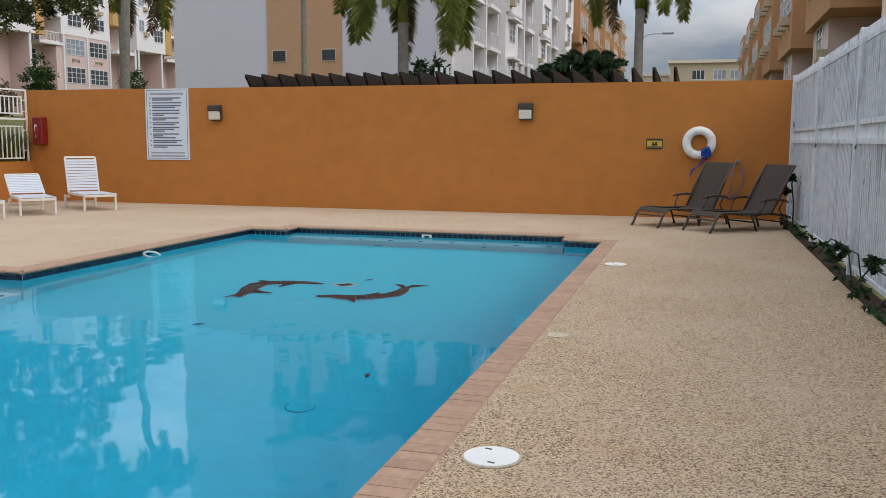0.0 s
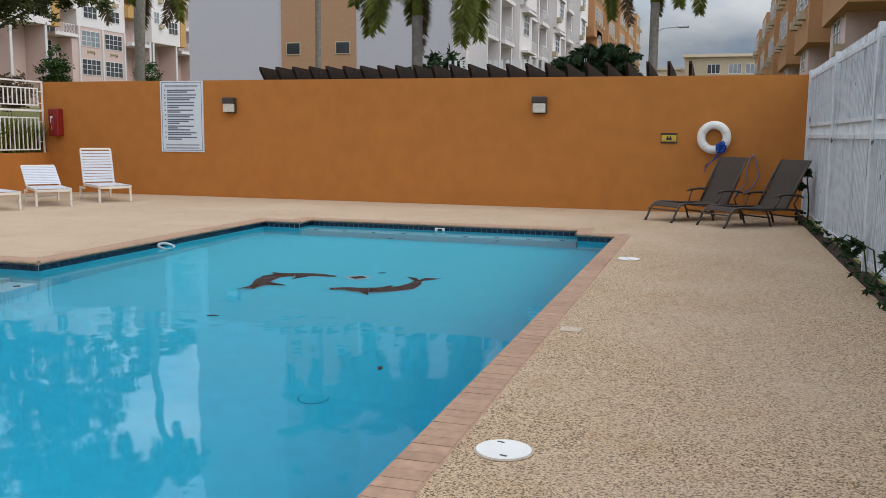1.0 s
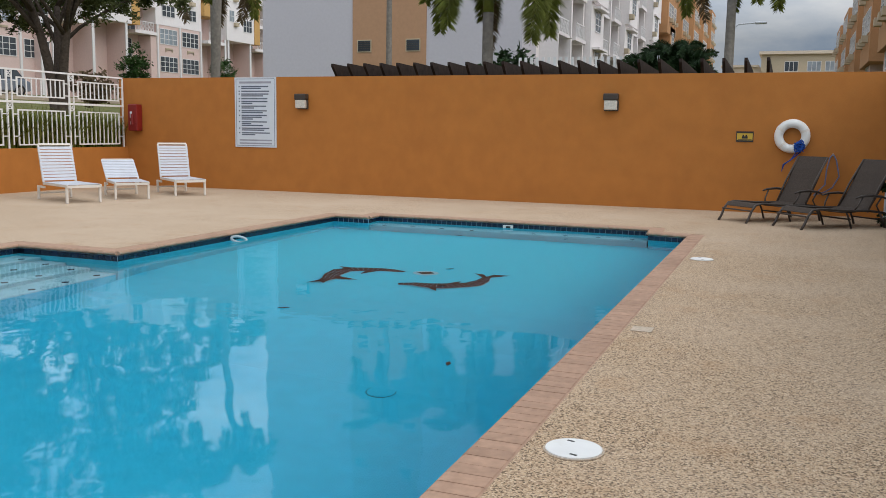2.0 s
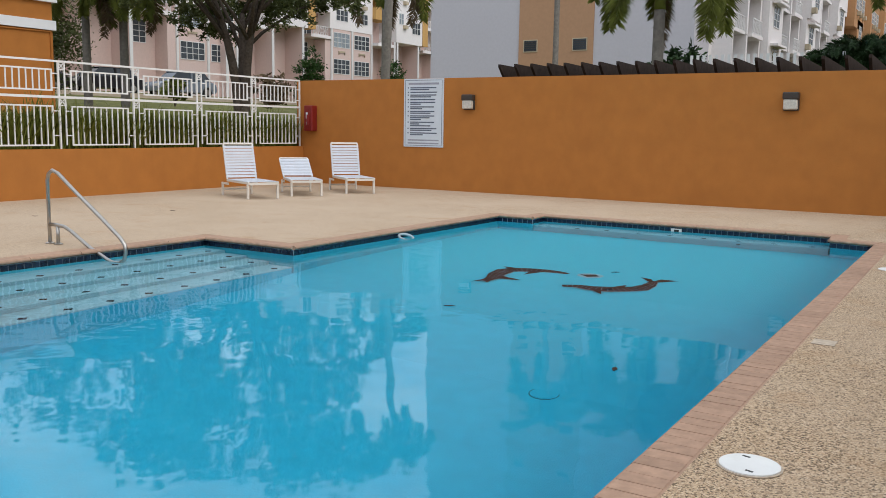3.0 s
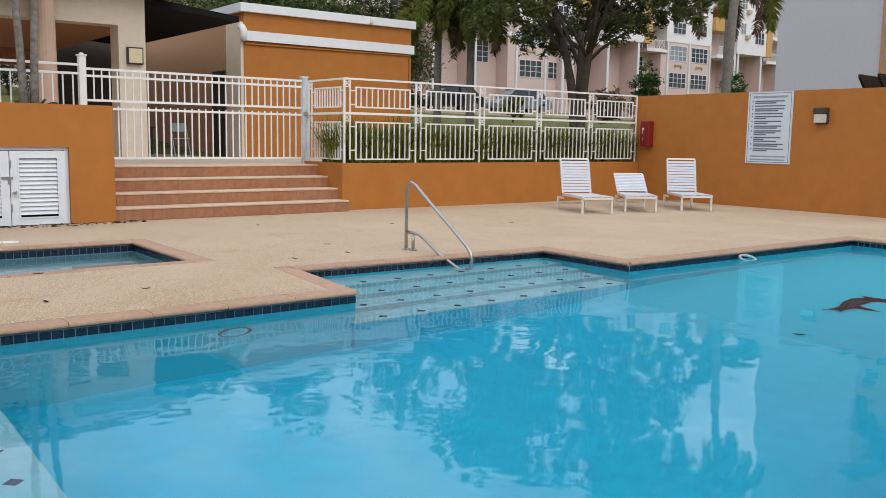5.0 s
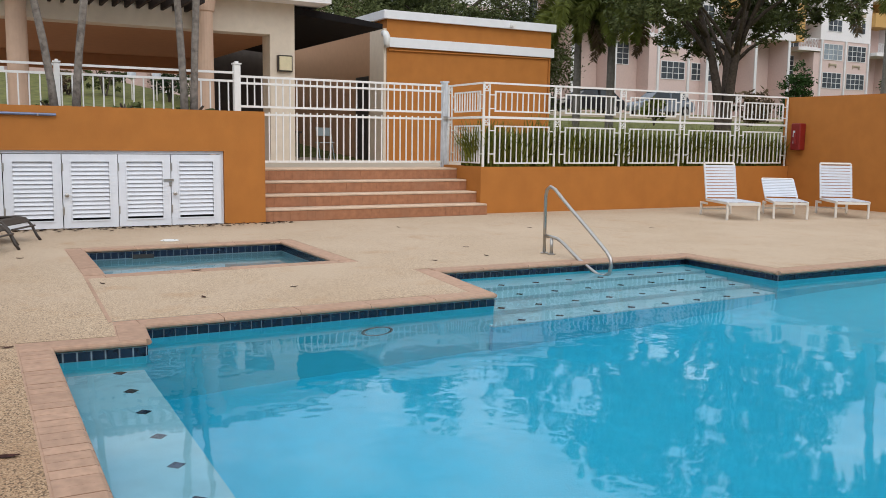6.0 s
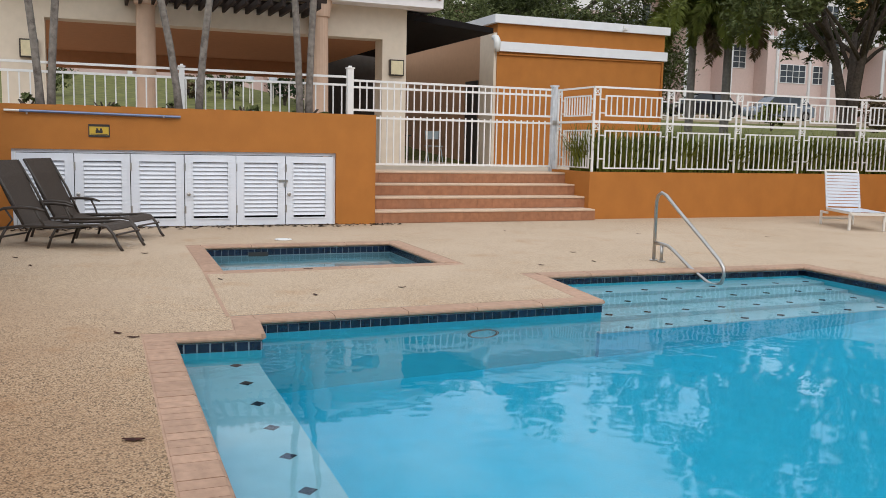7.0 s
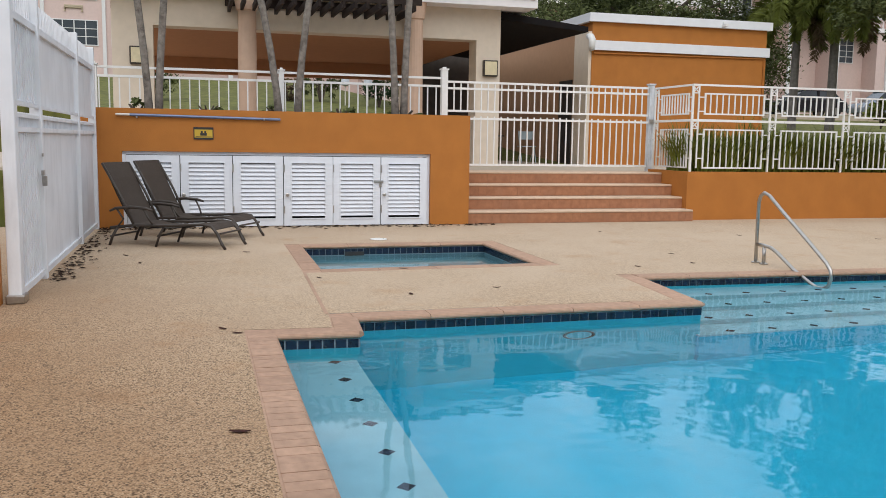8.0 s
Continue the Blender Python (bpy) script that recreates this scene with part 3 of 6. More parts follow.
drain = thing("main_drain", "round dark main drain cover on the pool floor", "drain", m=pose(-2.83, 5.95, -1.685))
part("ring", Shape().tube([(0.115 * math.cos(a * math.tau / 24), 0.115 * math.sin(a * math.tau / 24), 0) for a in range(24)], 0.006, 6, closed=True), DRAIN_RING, drain)
part("grate", Shape().tube([(0, 0, -0.01), (0, 0, 0.008)], 0.10, 20), POOL, drain)

lamp_u = thing("pool_light", "round dark-rimmed underwater light on the pool wall", "pool light", m=pose(-6.972, 2.86, -0.64))
part("rim", Shape().tube([(0.012, 0.135 * math.cos(a * math.tau / 24), 0.135 * math.sin(a * math.tau / 24)) for a in range(24)], 0.016, 6, closed=True), DRAIN_RING, lamp_u)
part("lens", Shape().tube([(-0.03, 0, 0), (0.010, 0, 0), (0.018, 0, 0)], [0.13, 0.13, 0.09], 20), POOL_SIDE, lamp_u)

# coping bricks with a rounded nose, and the dark waterline tiles below them
def brick_mesh(length):
    prof = [(-0.034, -0.032), (-0.036, -0.020), (-0.030, -0.009), (-0.014, 0.0), (0.175, 0.0), (0.186, -0.008), (0.186, -0.045), (-0.010, -0.045)]
    s = Shape()
    h = length / 2 - 0.0028
    rings = [[s.bm.verts.new((e, -o, z)) for o, z in prof] for e in (-h, h)]
    for k in range(len(prof)):
        q = (k + 1) % len(prof)
        s.bm.faces.new((rings[0][k], rings[0][q], rings[1][q], rings[1][k]))
    s.bm.faces.new(rings[0])
    s.bm.faces.new(rings[1][::-1])
    return s


def ring_bed(name, loop, label):
    s = Shape()
    inner, outer = loop, outset(loop, COPE)
    n = len(loop)
    if n:
        a = [s.bm.verts.new((x, y, -0.0015)) for x, y in inner]
        b = [s.bm.verts.new((x, y, -0.0015)) for x, y in outer]
        c = [s.bm.verts.new((x, y, -0.05)) for x, y in inner]
        d = [s.bm.verts.new((x, y, -0.05)) for x, y in outer]
        for i in range(n):
            j = (i + 1) % n
            s.bm.faces.new((a[i], a[j], b[j], b[i]))
            s.bm.faces.new((c[i], c[j], a[j], a[i]))
            s.bm.faces.new((b[i], b[j], d[j], d[i]))
    return setting(name, s, COPING, label, "coping")


def edge_runs(loop, step, first=0.0):
    """For each side: its index, turn, and the middles of the pieces along it."""
    area = sum(a[0] * b[1] - b[0] * a[1] for a, b in zip(loop, loop[1:] + loop[:1]))
    for i, p in enumerate(loop):
        a, b = Vector(p), Vector(loop[(i + 1) % len(loop)])
        d = b - a
        k = max(1, round(d.length / step))
        yield i, math.degrees(math.atan2(d.y, d.x)) + (0 if area > 0 else 180), [a + d * ((j + 0.5) / k) for j in range(k)], d.length / k


def join_copies(s, me, m):
    n0 = len(s.bm.verts)
    s.bm.from_mesh(me)
    s.bm.verts.ensure_lookup_table()
    for v in s.bm.verts[n0:]:
        v.co = m @ v.co


def lay_coping(loop, parent, near, rest_name, bricks=()):
    rest = Shape()
    any_rest = False
    meshes = {}
    for i, turn, mids, ln in [r for r in edge_runs(loop, 0.105) if r[0] in bricks] + [r for r in edge_runs(loop, 0.60) if r[0] not in bricks]:
        key = round(ln, 3)
        if key not in meshes:
            meshes[key] = brick_mesh(ln).mesh("brick", COPING)
        for q in mids:
            m = pose(q.x, q.y, 0.002 + 0.0006 * (i % 3) + random.uniform(-0.001, 0.001), 0, 0, turn)
            if i in near:
                part("brick", meshes[key], None, parent, m=m)
            else:
                join_copies(rest, meshes[key], m)
                any_rest = True
    if any_rest:
        ob = part(rest_name, rest, COPING, parent)
        tagged(ob, kind="stuff")


def lay_tiles(loop, parent, near, rest_name, z_top=-0.048):
    t = 0.086
    piece = Shape().box(-0.0395, 0.0395, -0.001, 0.008, -0.0395, 0.0395).mesh("tile", DARK_TILE)
    rest = Shape()
    for i, turn, mids, ln in edge_runs(loop, t):
        for row in range(1):
            for q in mids:
                m = pose(q.x, q.y, z_top - t / 2 - row * t, 0, 0, turn)
                if i in near and row == 0:
                    part("tile", piece, None, parent, m=m)
                else:
                    join_copies(rest, piece, m)
    tagged(part(rest_name, rest, DARK_TILE, parent), kind="stuff")
    back = Shape()
    n = len(loop)
    inner = outset(loop, -0.0015)
    for i in range(n):
        j = (i + 1) % n
        (x0, y0), (x1, y1) = inner[i], inner[j]
        back.face((x0, y0, z_top), (x1, y1, z_top), (x1, y1, z_top - t - 0.012), (x0, y0, z_top - t - 0.012))
    part("grout", back, TILE_GROUT, parent)


# ---- walls ----
s = Shape().box(PLANT_X - 0.2, FENCE_X + 0.06, WALL_Y, WALL_Y + 0.2, -0.2, WALL_Z)
setting("wall_north", s, ORANGE, "tall orange painted boundary wall", "wall")
s = Shape().box(PLANT_X - 0.2, PLANT_X, 8.53, WALL_Y - 0.002, -0.2, PLANT_Z).box(-16.35, PLANT_X - 0.2, 8.53, 8.73, -0.2, PLANT_Z)
setting("wall_planter", s, ORANGE, "low orange painted planter wall", "wall")
s = Shape().box(-16.3, PLANT_X - 0.2, 8.73, WALL_Y, 0.0, PLANT_Z - 0.06)
setting("planter_soil", s, LITTER, "dark planting soil behind the low wall", "soil")
DOOR_Y0, DOOR_Y1, DOOR_Z = -1.36, 3.50, 1.18
s = Shape()
s.box(SHED_X - 0.2, SHED_X, GATE_Y - 0.3, DOOR_Y0, -0.2, SHED_Z).box(SHED_X - 0.2, SHED_X, DOOR_Y1, 4.18, -0.2, SHED_Z)
s.box(SHED_X - 0.2, SHED_X, DOOR_Y0, DOOR_Y1, DOOR_Z, SHED_Z)
s.box(-16.2, SHED_X - 0.2, 3.98, 4.18, -0.2, SHED_Z)
setting("wall_west", s, ORANGE, "orange wall above the white storage doors", "wall")
setting("planter_west", Shape().box(-16.2, SHED_X - 0.2, -2.0, 3.98, 1.2, SHED_Z - 0.12), LITTER, "dark soil of the raised planter with palms", "soil")
# blackened sheet in place of the shade inside the store
setting("store_shade_back", Shape().box(SHED_X - 1.2, SHED_X - 0.9, DOOR_Y0, DOOR_Y1, -0.1, DOOR_Z), DARK, "near-black sheet standing in for the shade inside the storage space", "wall")
setting("wall_south", Shape().box(-7.95, FENCE_X, -5.2, -5.0, -0.2, 2.3).box(-8.1, -7.9, -5.2, -1.86, -0.2, 1.12), ORANGE, "plain orange boundary wall behind the loungers", "wall")

# broad steps between the two planters
st = thing("entrance_steps", "four broad steps with terracotta risers and pale treads", "steps", kind="structure")
for k in range(4):
    x0, z1 = -14.50 - 0.40 * k, 0.2125 * (k + 1)
    part("riser", Shape().box(x0 - 0.40 if k < 3 else -16.6, x0, 4.18, 8.53, 0.2125 * k if k else -0.1, z1 - 0.035), COPING, st)
    part("tread", Shape().box(x0 - 0.42 if k < 3 else -16.6, x0 + 0.018, 4.182, 8.528, z1 - 0.035, z1).bevel(0.008), TREAD, st)
    riser = Shape().box(0, 0.008, -0.0742, 0.0742, 0, 0.165).mesh("riser_tile", STEP_TILE)
    for i in range(29):
        part("riser_tile", riser, None, st, m=pose(x0, 4.255 + 0.15 * i, 0.2125 * k + 0.006))
setting("terrace", Shape().box(-36, -16.6, -14, 8.8, 0.2, LANDING_Z - 0.002).box(-21.5, -16.4, 8.8, 15.0, 0.2, LANDING_Z - 0.002), TERRACE, "concrete terrace above the steps", "terrace")


# ---- fences and rails ----
def bar_rail(name, y0, y1, z0, spec, label, posts, step=0.135, x=-16.3, cat="railing"):
    """A white rail along y: spec gives the rails' heights and the bars' spans."""
    ob = thing(name, label, cat, m=pose(x, y0, z0))
    ln = y1 - y0
    rails, spans = spec
    for z in rails:
        part("rail", Shape().box(-0.02, 0.02, 0, ln, z - 0.02, z + 0.02), RAIL, ob)
    n = round(ln / step)
    for a, b in spans:
        bar = Shape().box(-0.011, 0.011, -0.011, 0.011, a, b).mesh("bar", RAIL)
        for i in range(1, n):
            part("bar", bar, None, ob, m=pose(0, ln * i / n, 0))
    for y, h, w in posts:
        part("post", Shape().box(-w, w, -w, w, 0, h).bevel(0.006), RAIL, ob, m=pose(0, y - y0, 0))
        part("cap", Shape().box(-w - 0.015, w + 0.015, -w - 0.015, w + 0.015, h, h + 0.025).box(-w * 0.5, w * 0.5, -w * 0.5, w * 0.5, h + 0.025, h + 0.055), RAIL, ob, m=pose(0, y - y0, 0))
    return ob


bar_rail("metal_gate", 4.30, 8.50, LANDING_Z, ([0.11, 0.98, 1.12, 1.54, 1.66], [(0.11, 1.03), (1.12, 1.66)]),
         "closed white metal gate with slim vertical bars", [], cat="gate")
gp = thing("gate_post", "grey-white square steel gate post with a cap", "post", m=pose(-16.3, 8.56, LANDING_Z - 0.02))
part("post", Shape().box(-0.055, 0.055, -0.055, 0.055, 0, 1.74).bevel(0.006), FENCE_WHITE, gp)
part("cap", Shape().box(-0.07, 0.07, -0.07, 0.07, 1.74, 1.77), FENCE_WHITE, gp)
part("latch", Shape().box(0.055, 0.09, -0.05, 0.03, 0.98, 1.06), STEEL, gp)
bar_rail("terrace_railing", -2.0, 4.25, 1.70, ([0.08, 0.72, 0.87], [(0.05, 0.72)]), "white metal railing on the raised planter",
         [(1.22, 0.90, 0.045), (4.24, 1.02, 0.06), (-1.9, 0.9, 0.04)], step=0.165)


def planter_rail(axis_m, length, panels, label):
    """Ornamental rail: per panel a wide low frame and a slim upper frame of bars, between posts with crossed squares."""
    ob = thing("ornamental_railing", label, "railing", m=axis_m)
    part("top_rail", Shape().box(-0.018, 0.018, 0, length, 1.585, 1.62), RAIL, ob)
    part("middle_rail", Shape().box(-0.022, 0.022, 0, length, 0.93, 0.975), RAIL, ob)
    w = length / panels
    post = Shape().box(-0.016, 0.016, -0.016, 0.016, -0.02, 1.585).mesh("post", RAIL)
    twin = Shape().box(-0.012, 0.012, -0.012, 0.012, 0.07, 1.585).mesh("side_bar", RAIL)
    cross = Shape()
    for sgn in (-1, 1):
        cross.box(-0.006, 0.006, -0.082, 0.082, -0.008, 0.008, pose(0, 0.065, 0, sgn * 45))
    cross.box(-0.008, 0.008, 0.0, 0.13, -0.075, -0.055).box(-0.008, 0.008, 0.0, 0.13, 0.055, 0.075)
    cross = cross.mesh("crossed_square", RAIL)
    link = Shape().box(-0.009, 0.009, 0, 0.11, -0.010, 0.010).mesh("link", RAIL)
    f = Shape()
    a, b = 0.25, w - 0.13
    for z0, z1 in ((0.06, 0.80), (1.06, 1.46)):
        f.box(-0.013, 0.013, a, b, z0, z0 + 0.028).box(-0.013, 0.013, a, b, z1 - 0.028, z1)
        f.box(-0.013, 0.013, a, a + 0.028, z0 + 0.028, z1 - 0.028).box(-0.013, 0.013, b - 0.028, b, z0 + 0.028, z1 - 0.028)
    f = f.mesh("panel_frame", RAIL)
    nb = 9
    lo = Shape().box(-0.010, 0.010, -0.010, 0.010, 0.088, 0.772).mesh("bar", RAIL)
    hi = Shape().box(-0.010, 0.010, -0.010, 0.010, 1.088, 1.432).mesh("bar", RAIL)
    for k in range(panels):
        part("post", post, None, ob, m=pose(0, k * w, 0))
        part("side_bar", twin, None, ob, m=pose(0, k * w + 0.13, 0))
        for zc in (1.52, 0.87):
            part("crossed_square", cross, None, ob, m=pose(0, k * w, zc))
        for z in (0.25, 0.70, 1.12, 1.38):
            part("link", link, None, ob, m=pose(0, k * w + 0.141, z))
            part("link", link, None, ob, m=pose(0, k * w + w - 0.129, z))
        part("panel_frame", f, None, ob, m=pose(0, k * w, 0))
        for i in range(1, nb + 1):
            y = k * w + a + (b - a) * i / (nb + 1)
            part("bar", lo, None, ob, m=pose(0, y, 0))
            part("bar", hi, None, ob, m=pose(0, y, 0))
    part("post", post, None, ob, m=pose(0, length, 0))
    return ob


planter_rail(pose(PLANT_X - 0.06, 8.60, PLANT_Z), 8.36, 5, "white ornamental metal railing on the low planter wall")
planter_rail(pose(-16.22, 8.62, PLANT_Z, 0, 0, -90), 1.40, 1, "short white ornamental railing beside the steps")


def picket_screen(name, length, height, m, label, post_at, pitch=0.098, mid=(1.42, 1.62)):
    """A tall metal screen along local x: sheet behind, pickets and rails in front."""
    ob = thing(name, label, "fence", m=m)
    k = round(length / 0.05)
    for z0, z1 in ((0.06, mid[0] + 0.04), (mid[1] - 0.03, height - 0.12)):
        sheet = Shape()
        prev = None
        for i in range(k + 1):
            x, y = length * i / k, 0.008 * (1 if i % 2 else -1)
            v = (sheet.bm.verts.new((x, y, z0)), sheet.bm.verts.new((x, y, z1)))
            if prev:
                sheet.bm.faces.new((prev[0], v[0], v[1], prev[1]))
            prev = v
        part("sheet", sheet, FENCE_WHITE, ob)
    bar = Shape().box(-0.014, 0.014, -0.05, -0.022, 0.05, height - 0.02).prism([(-0.014, -0.05), (0.014, -0.05), (0.014, -0.022), (-0.014, -0.022)], height - 0.02, height + 0.03).mesh("picket", FENCE_WHITE)
    n = round(length / pitch)
    for i in range(n):
        part("picket", bar, None, ob, m=pose(length * (i + 0.5) / n, 0, 0))
    for z in (0.10, *mid, height - 0.10):
        part("rail", Shape().box(0, length, -0.075, -0.05, z - 0.025, z + 0.025), FENCE_WHITE, ob)
    for x in post_at:
        part("post", Shape().box(-0.04, 0.04, -0.11, -0.02, 0, height + 0.03).bevel(0.005), FENCE_WHITE, ob, m=pose(x, 0, 0))
    return ob


picket_screen("picket_fence", 22.8, FENCE_Z, pose(FENCE_X + 0.07, 16.98, 0, 0, 0, -90), "tall weathered white metal picket fence with rust spots", [0.05, 3.55, 6.88, 10.2, 13.5, 16.9, 20.2, 22.7])


def screen_wall():
    ob = thing("metal_screen", "tall white sheet-metal screen with spiked top and gate leaf", "fence", m=pose(-14.38, GATE_Y, 0))
    posts = (0.04, 1.98, 4.93, 6.24)
    for x0, x1 in zip(posts, posts[1:]):
        part("sheet", Shape().box(x0 + 0.04, x1 - 0.04, -0.030, -0.018, 0.07, 1.56), SCREEN_WHITE, ob)
        part("sheet", Shape().box(x0 + 0.04, x1 - 0.04, -0.030, -0.018, 1.68, 2.44), SCREEN_WHITE, ob)
    spike = Shape().box(-0.012, 0.012, -0.052, -0.030, 2.30, 2.62).prism([(-0.008, -0.048), (0.008, -0.048), (0.008, -0.034), (-0.008, -0.034)], 2.62, 2.68).mesh("spike", SCREEN_WHITE)
    stub = Shape().box(-0.010, 0.010, -0.017, -0.002, 1.47, 1.60).mesh("stub", SCREEN_WHITE)
    for i in range(62):
        part("spike", spike, None, ob, m=pose(0.06 + 0.101 * i, 0, 0))
        part("stub", stub, None, ob, m=pose(0.06 + 0.101 * i, 0, 0))
    bar = Shape().box(-0.013, 0.013, -0.017, 0.002, 0.08, 1.42).mesh("picket", SCREEN_WHITE)
    top_bar = Shape().box(-0.013, 0.013, -0.017, 0.002, 1.70, 2.36).mesh("picket", SCREEN_WHITE)
    for i in range(11):
        for b_ in (bar, top_bar):
            part("picket", b_, None, ob, m=pose(5.05 + 0.107 * i, 0, 0))
    for z, h in ((0.07, 0.03), (1.45, 0.022), (1.57, 0.016), (1.67, 0.016), (2.40, 0.03)):
        part("rail", Shape().box(0.085, 6.195, -0.016, 0.016, z - h, z + h), SCREEN_WHITE, ob)
    for x in posts:
        w = 0.075 if x > 6 else 0.045
        part("post", Shape().box(-w, w, -0.07, 0.035, 0, 2.70).bevel(0.006), SCREEN_WHITE, ob, m=pose(x, 0, 0))
    part("foot_bracket", Shape().box(6.14, 6.34, -0.09, 0.06, 0, 0.075).bevel(0.01), STEEL, ob)
    part("latch", Shape().box(5.02, 5.12, 0.036, 0.058, 1.02, 1.07).bevel(0.004), STEEL, ob)
    part("handle", Shape().box(5.05, 5.08, 0.036, 0.08, 0.92, 1.015).bevel(0.004), STEEL, ob)
    part("bolt", Shape().box(5.0, 5.05, 0.036, 0.05, 1.20, 1.23), STEEL, ob)


screen_wall()


# ---- louvred storage doors ----
setting("door_frame", Shape().box(SHED_X - 0.10, SHED_X - 0.06, DOOR_Y0, DOOR_Y1, DOOR_Z - 0.05, DOOR_Z - 0.002)
        .box(SHED_X - 0.06, SHED_X - 0.005, DOOR_Y0 + 0.002, DOOR_Y0 + 0.05, 0, DOOR_Z - 0.05)
        .box(SHED_X - 0.10, SHED_X - 0.06, DOOR_Y1 - 0.05, DOOR_Y1 - 0.002, 0, DOOR_Z - 0.05), DOOR_WHITE, "white door frame", "frame")
dw = (DOOR_Y1 - DOOR_Y0 - 0.10) / 6


def louvre_door(width, height):
    ob = thing("louvre_door", "closed white louvred storage door", "door", group="storage doors", kind="structure")
    fr = Shape().box(-0.04, 0, 0.006, 0.12, 0, height).box(-0.04, 0, width - 0.12, width - 0.006, 0, height)
    fr.box(-0.04, 0, 0.12, width - 0.12, 0, 0.11).box(-0.04, 0, 0.12, width - 0.12, height - 0.10, height)
    part("door_leaf", fr, DOOR_WHITE, ob)
    part("bead", Shape().box(0, 0.012, 0.11, 0.13, 0.10, height - 0.09).box(0, 0.012, width - 0.13, width - 0.11, 0.10, height - 0.09)
         .box(0, 0.012, 0.13, width - 0.13, 0.10, 0.12).box(0, 0.012, 0.13, width - 0.13, height - 0.11, height - 0.09), DOOR_WHITE, ob)
    n = 13
    slat = Shape().box(-0.034, 0.034, 0.13, width - 0.13, -0.005, 0.005, pose(0, 0, 0, 0, 60, 0)).mesh("slat", DOOR_WHITE)
    for i in range(n):
        part("slat", slat, None, ob, m=pose(-0.02, 0, 0.15 + (height - 0.27) * (i + 0.5) / n))
    # near-black sheet paints the shade between the slats
    part("shade_backing", Shape().box(-0.075, -0.07, 0.11, width - 0.11, 0.1, height - 0.1), DARK, ob)
    for z in (0.2, height - 0.25):
        part("hinge", Shape().box(0, 0.012, -0.004, 0.02, z, z + 0.12), STEEL, ob)
    return ob


first = louvre_door(dw, DOOR_Z - 0.07)
first.matrix_basis = pose(SHED_X - 0.012, DOOR_Y0 + 0.05, 0.012)
doors = [first]
for k in range(1, 6):
    doors.append(copy_thing(first, pose(SHED_X - 0.012 + (0.02 if k == 3 else 0), DOOR_Y0 + 0.05 + dw * k, 0.012)))
knob = Shape().tube([(0, 0, 0), (0.035, 0, 0), (0.04, 0, 0), (0.07, 0, 0), (0.075, 0, 0)], [0.012, 0.012, 0.03, 0.03, 0.015], 10).mesh("door_knob", STEEL)
for k, y in ((1, 0.05), (3, 0.055), (5, 0.05)):
    part("door_knob", knob, None, doors[k], "steel door knob", m=pose(0, y, 0.5))
part("padlock", Shape().box(0.005, 0.03, -0.03, 0.01, 0.62, 0.68).box(0.0, 0.015, -0.12, 0.04, 0.69, 0.73), STEEL, doors[5], "steel hasp and padlock")


# ---- things on the walls ----
def wall_lamp(x):
    ob = thing("wall_lamp", "dark bronze bulkhead lamp with a frosted lens on the orange wall", "lamp", group="wall lamps", m=pose(x, WALL_Y, 1.81))
    part("housing", Shape().box(-0.14, 0.14, -0.16, 0, 0.20, 0.33).box(-0.14, 0.14, -0.06, 0, 0.0, 0.20).bevel(0.02, 2), BROWN_METAL, ob)
    part("lens", Shape().prism([(-0.12, -0.15), (0.12, -0.15), (0.12, -0.06), (-0.12, -0.06)], 0.02, 0.20).bevel(0.015, 2), LAMP_GLASS, ob)


wall_lamp(-9.95)
wall_lamp(-3.23)
sg = thing("rules_sign", "white framed notice board with lines of small print", "sign", m=pose(-11.16, WALL_Y, 0.965))
part("board", Shape().box(-0.535, 0.535, -0.02, -0.001, 0, 1.54), SIGN_WHITE, sg)
part("border", Shape().box(-0.50, 0.50, -0.022, -0.02, 0.03, 0.04).box(-0.50, 0.50, -0.022, -0.02, 1.50, 1.51)
     .box(-0.50, -0.49, -0.022, -0.02, 0.04, 1.50).box(0.49, 0.50, -0.022, -0.02, 0.04, 1.50), INK, sg)
rnd = random.Random(5)
part("text_line", Shape().box(-0.41, 0.41, -0.0225, -0.02, 1.405, 1.45), INK_GREY, sg)
z = 1.35
for item in range(11):
    for line in range(rnd.choice((1, 2, 2, 3)) if item else 2):
        part("text_line", Shape().box(-0.36, -0.36 + (rnd.uniform(0.64, 0.74) if line == 0 else rnd.uniform(0.25, 0.6)), -0.0225, -0.02, z - 0.026, z), INK, sg)
        if line == 0:
            part("text_mark", Shape().box(-0.43, -0.40, -0.0225, -0.02, z - 0.027, z), INK, sg)
        z -= 0.040
    z -= 0.022
for zz in (0.17, 0.10):
    part("text_line", Shape().box(-0.42, 0.42, -0.0225, -0.02, zz - 0.03, zz), INK_GREY, sg)


def warning_sign(m):
    ob = thing("warning_sign", "small yellow warning sign with black marks", "sign", group="warning signs", m=m)
    part("plate", Shape().box(-0.15, 0.15, -0.012, -0.001, 0, 0.19), YELLOW, ob)
    part("band", Shape().box(-0.15, 0.15, -0.014, -0.012, 0.155, 0.19).box(-0.15, 0.15, -0.014, -0.012, 0, 0.03).box(-0.15, -0.135, -0.014, -0.012, 0.03, 0.155).box(0.135, 0.15, -0.014, -0.012, 0.03, 0.155), BLACK, ob)
    part("pictogram", Shape().box(-0.05, 0.05, -0.014, -0.012, 0.06, 0.10).box(-0.04, -0.01, -0.014, -0.012, 0.10, 0.13).box(0.01, 0.04, -0.014, -0.012, 0.10, 0.13), BLACK, ob)
    part("text_line", Shape().box(-0.12, 0.12, -0.014, -0.012, 0.037, 0.047), BLACK, ob)


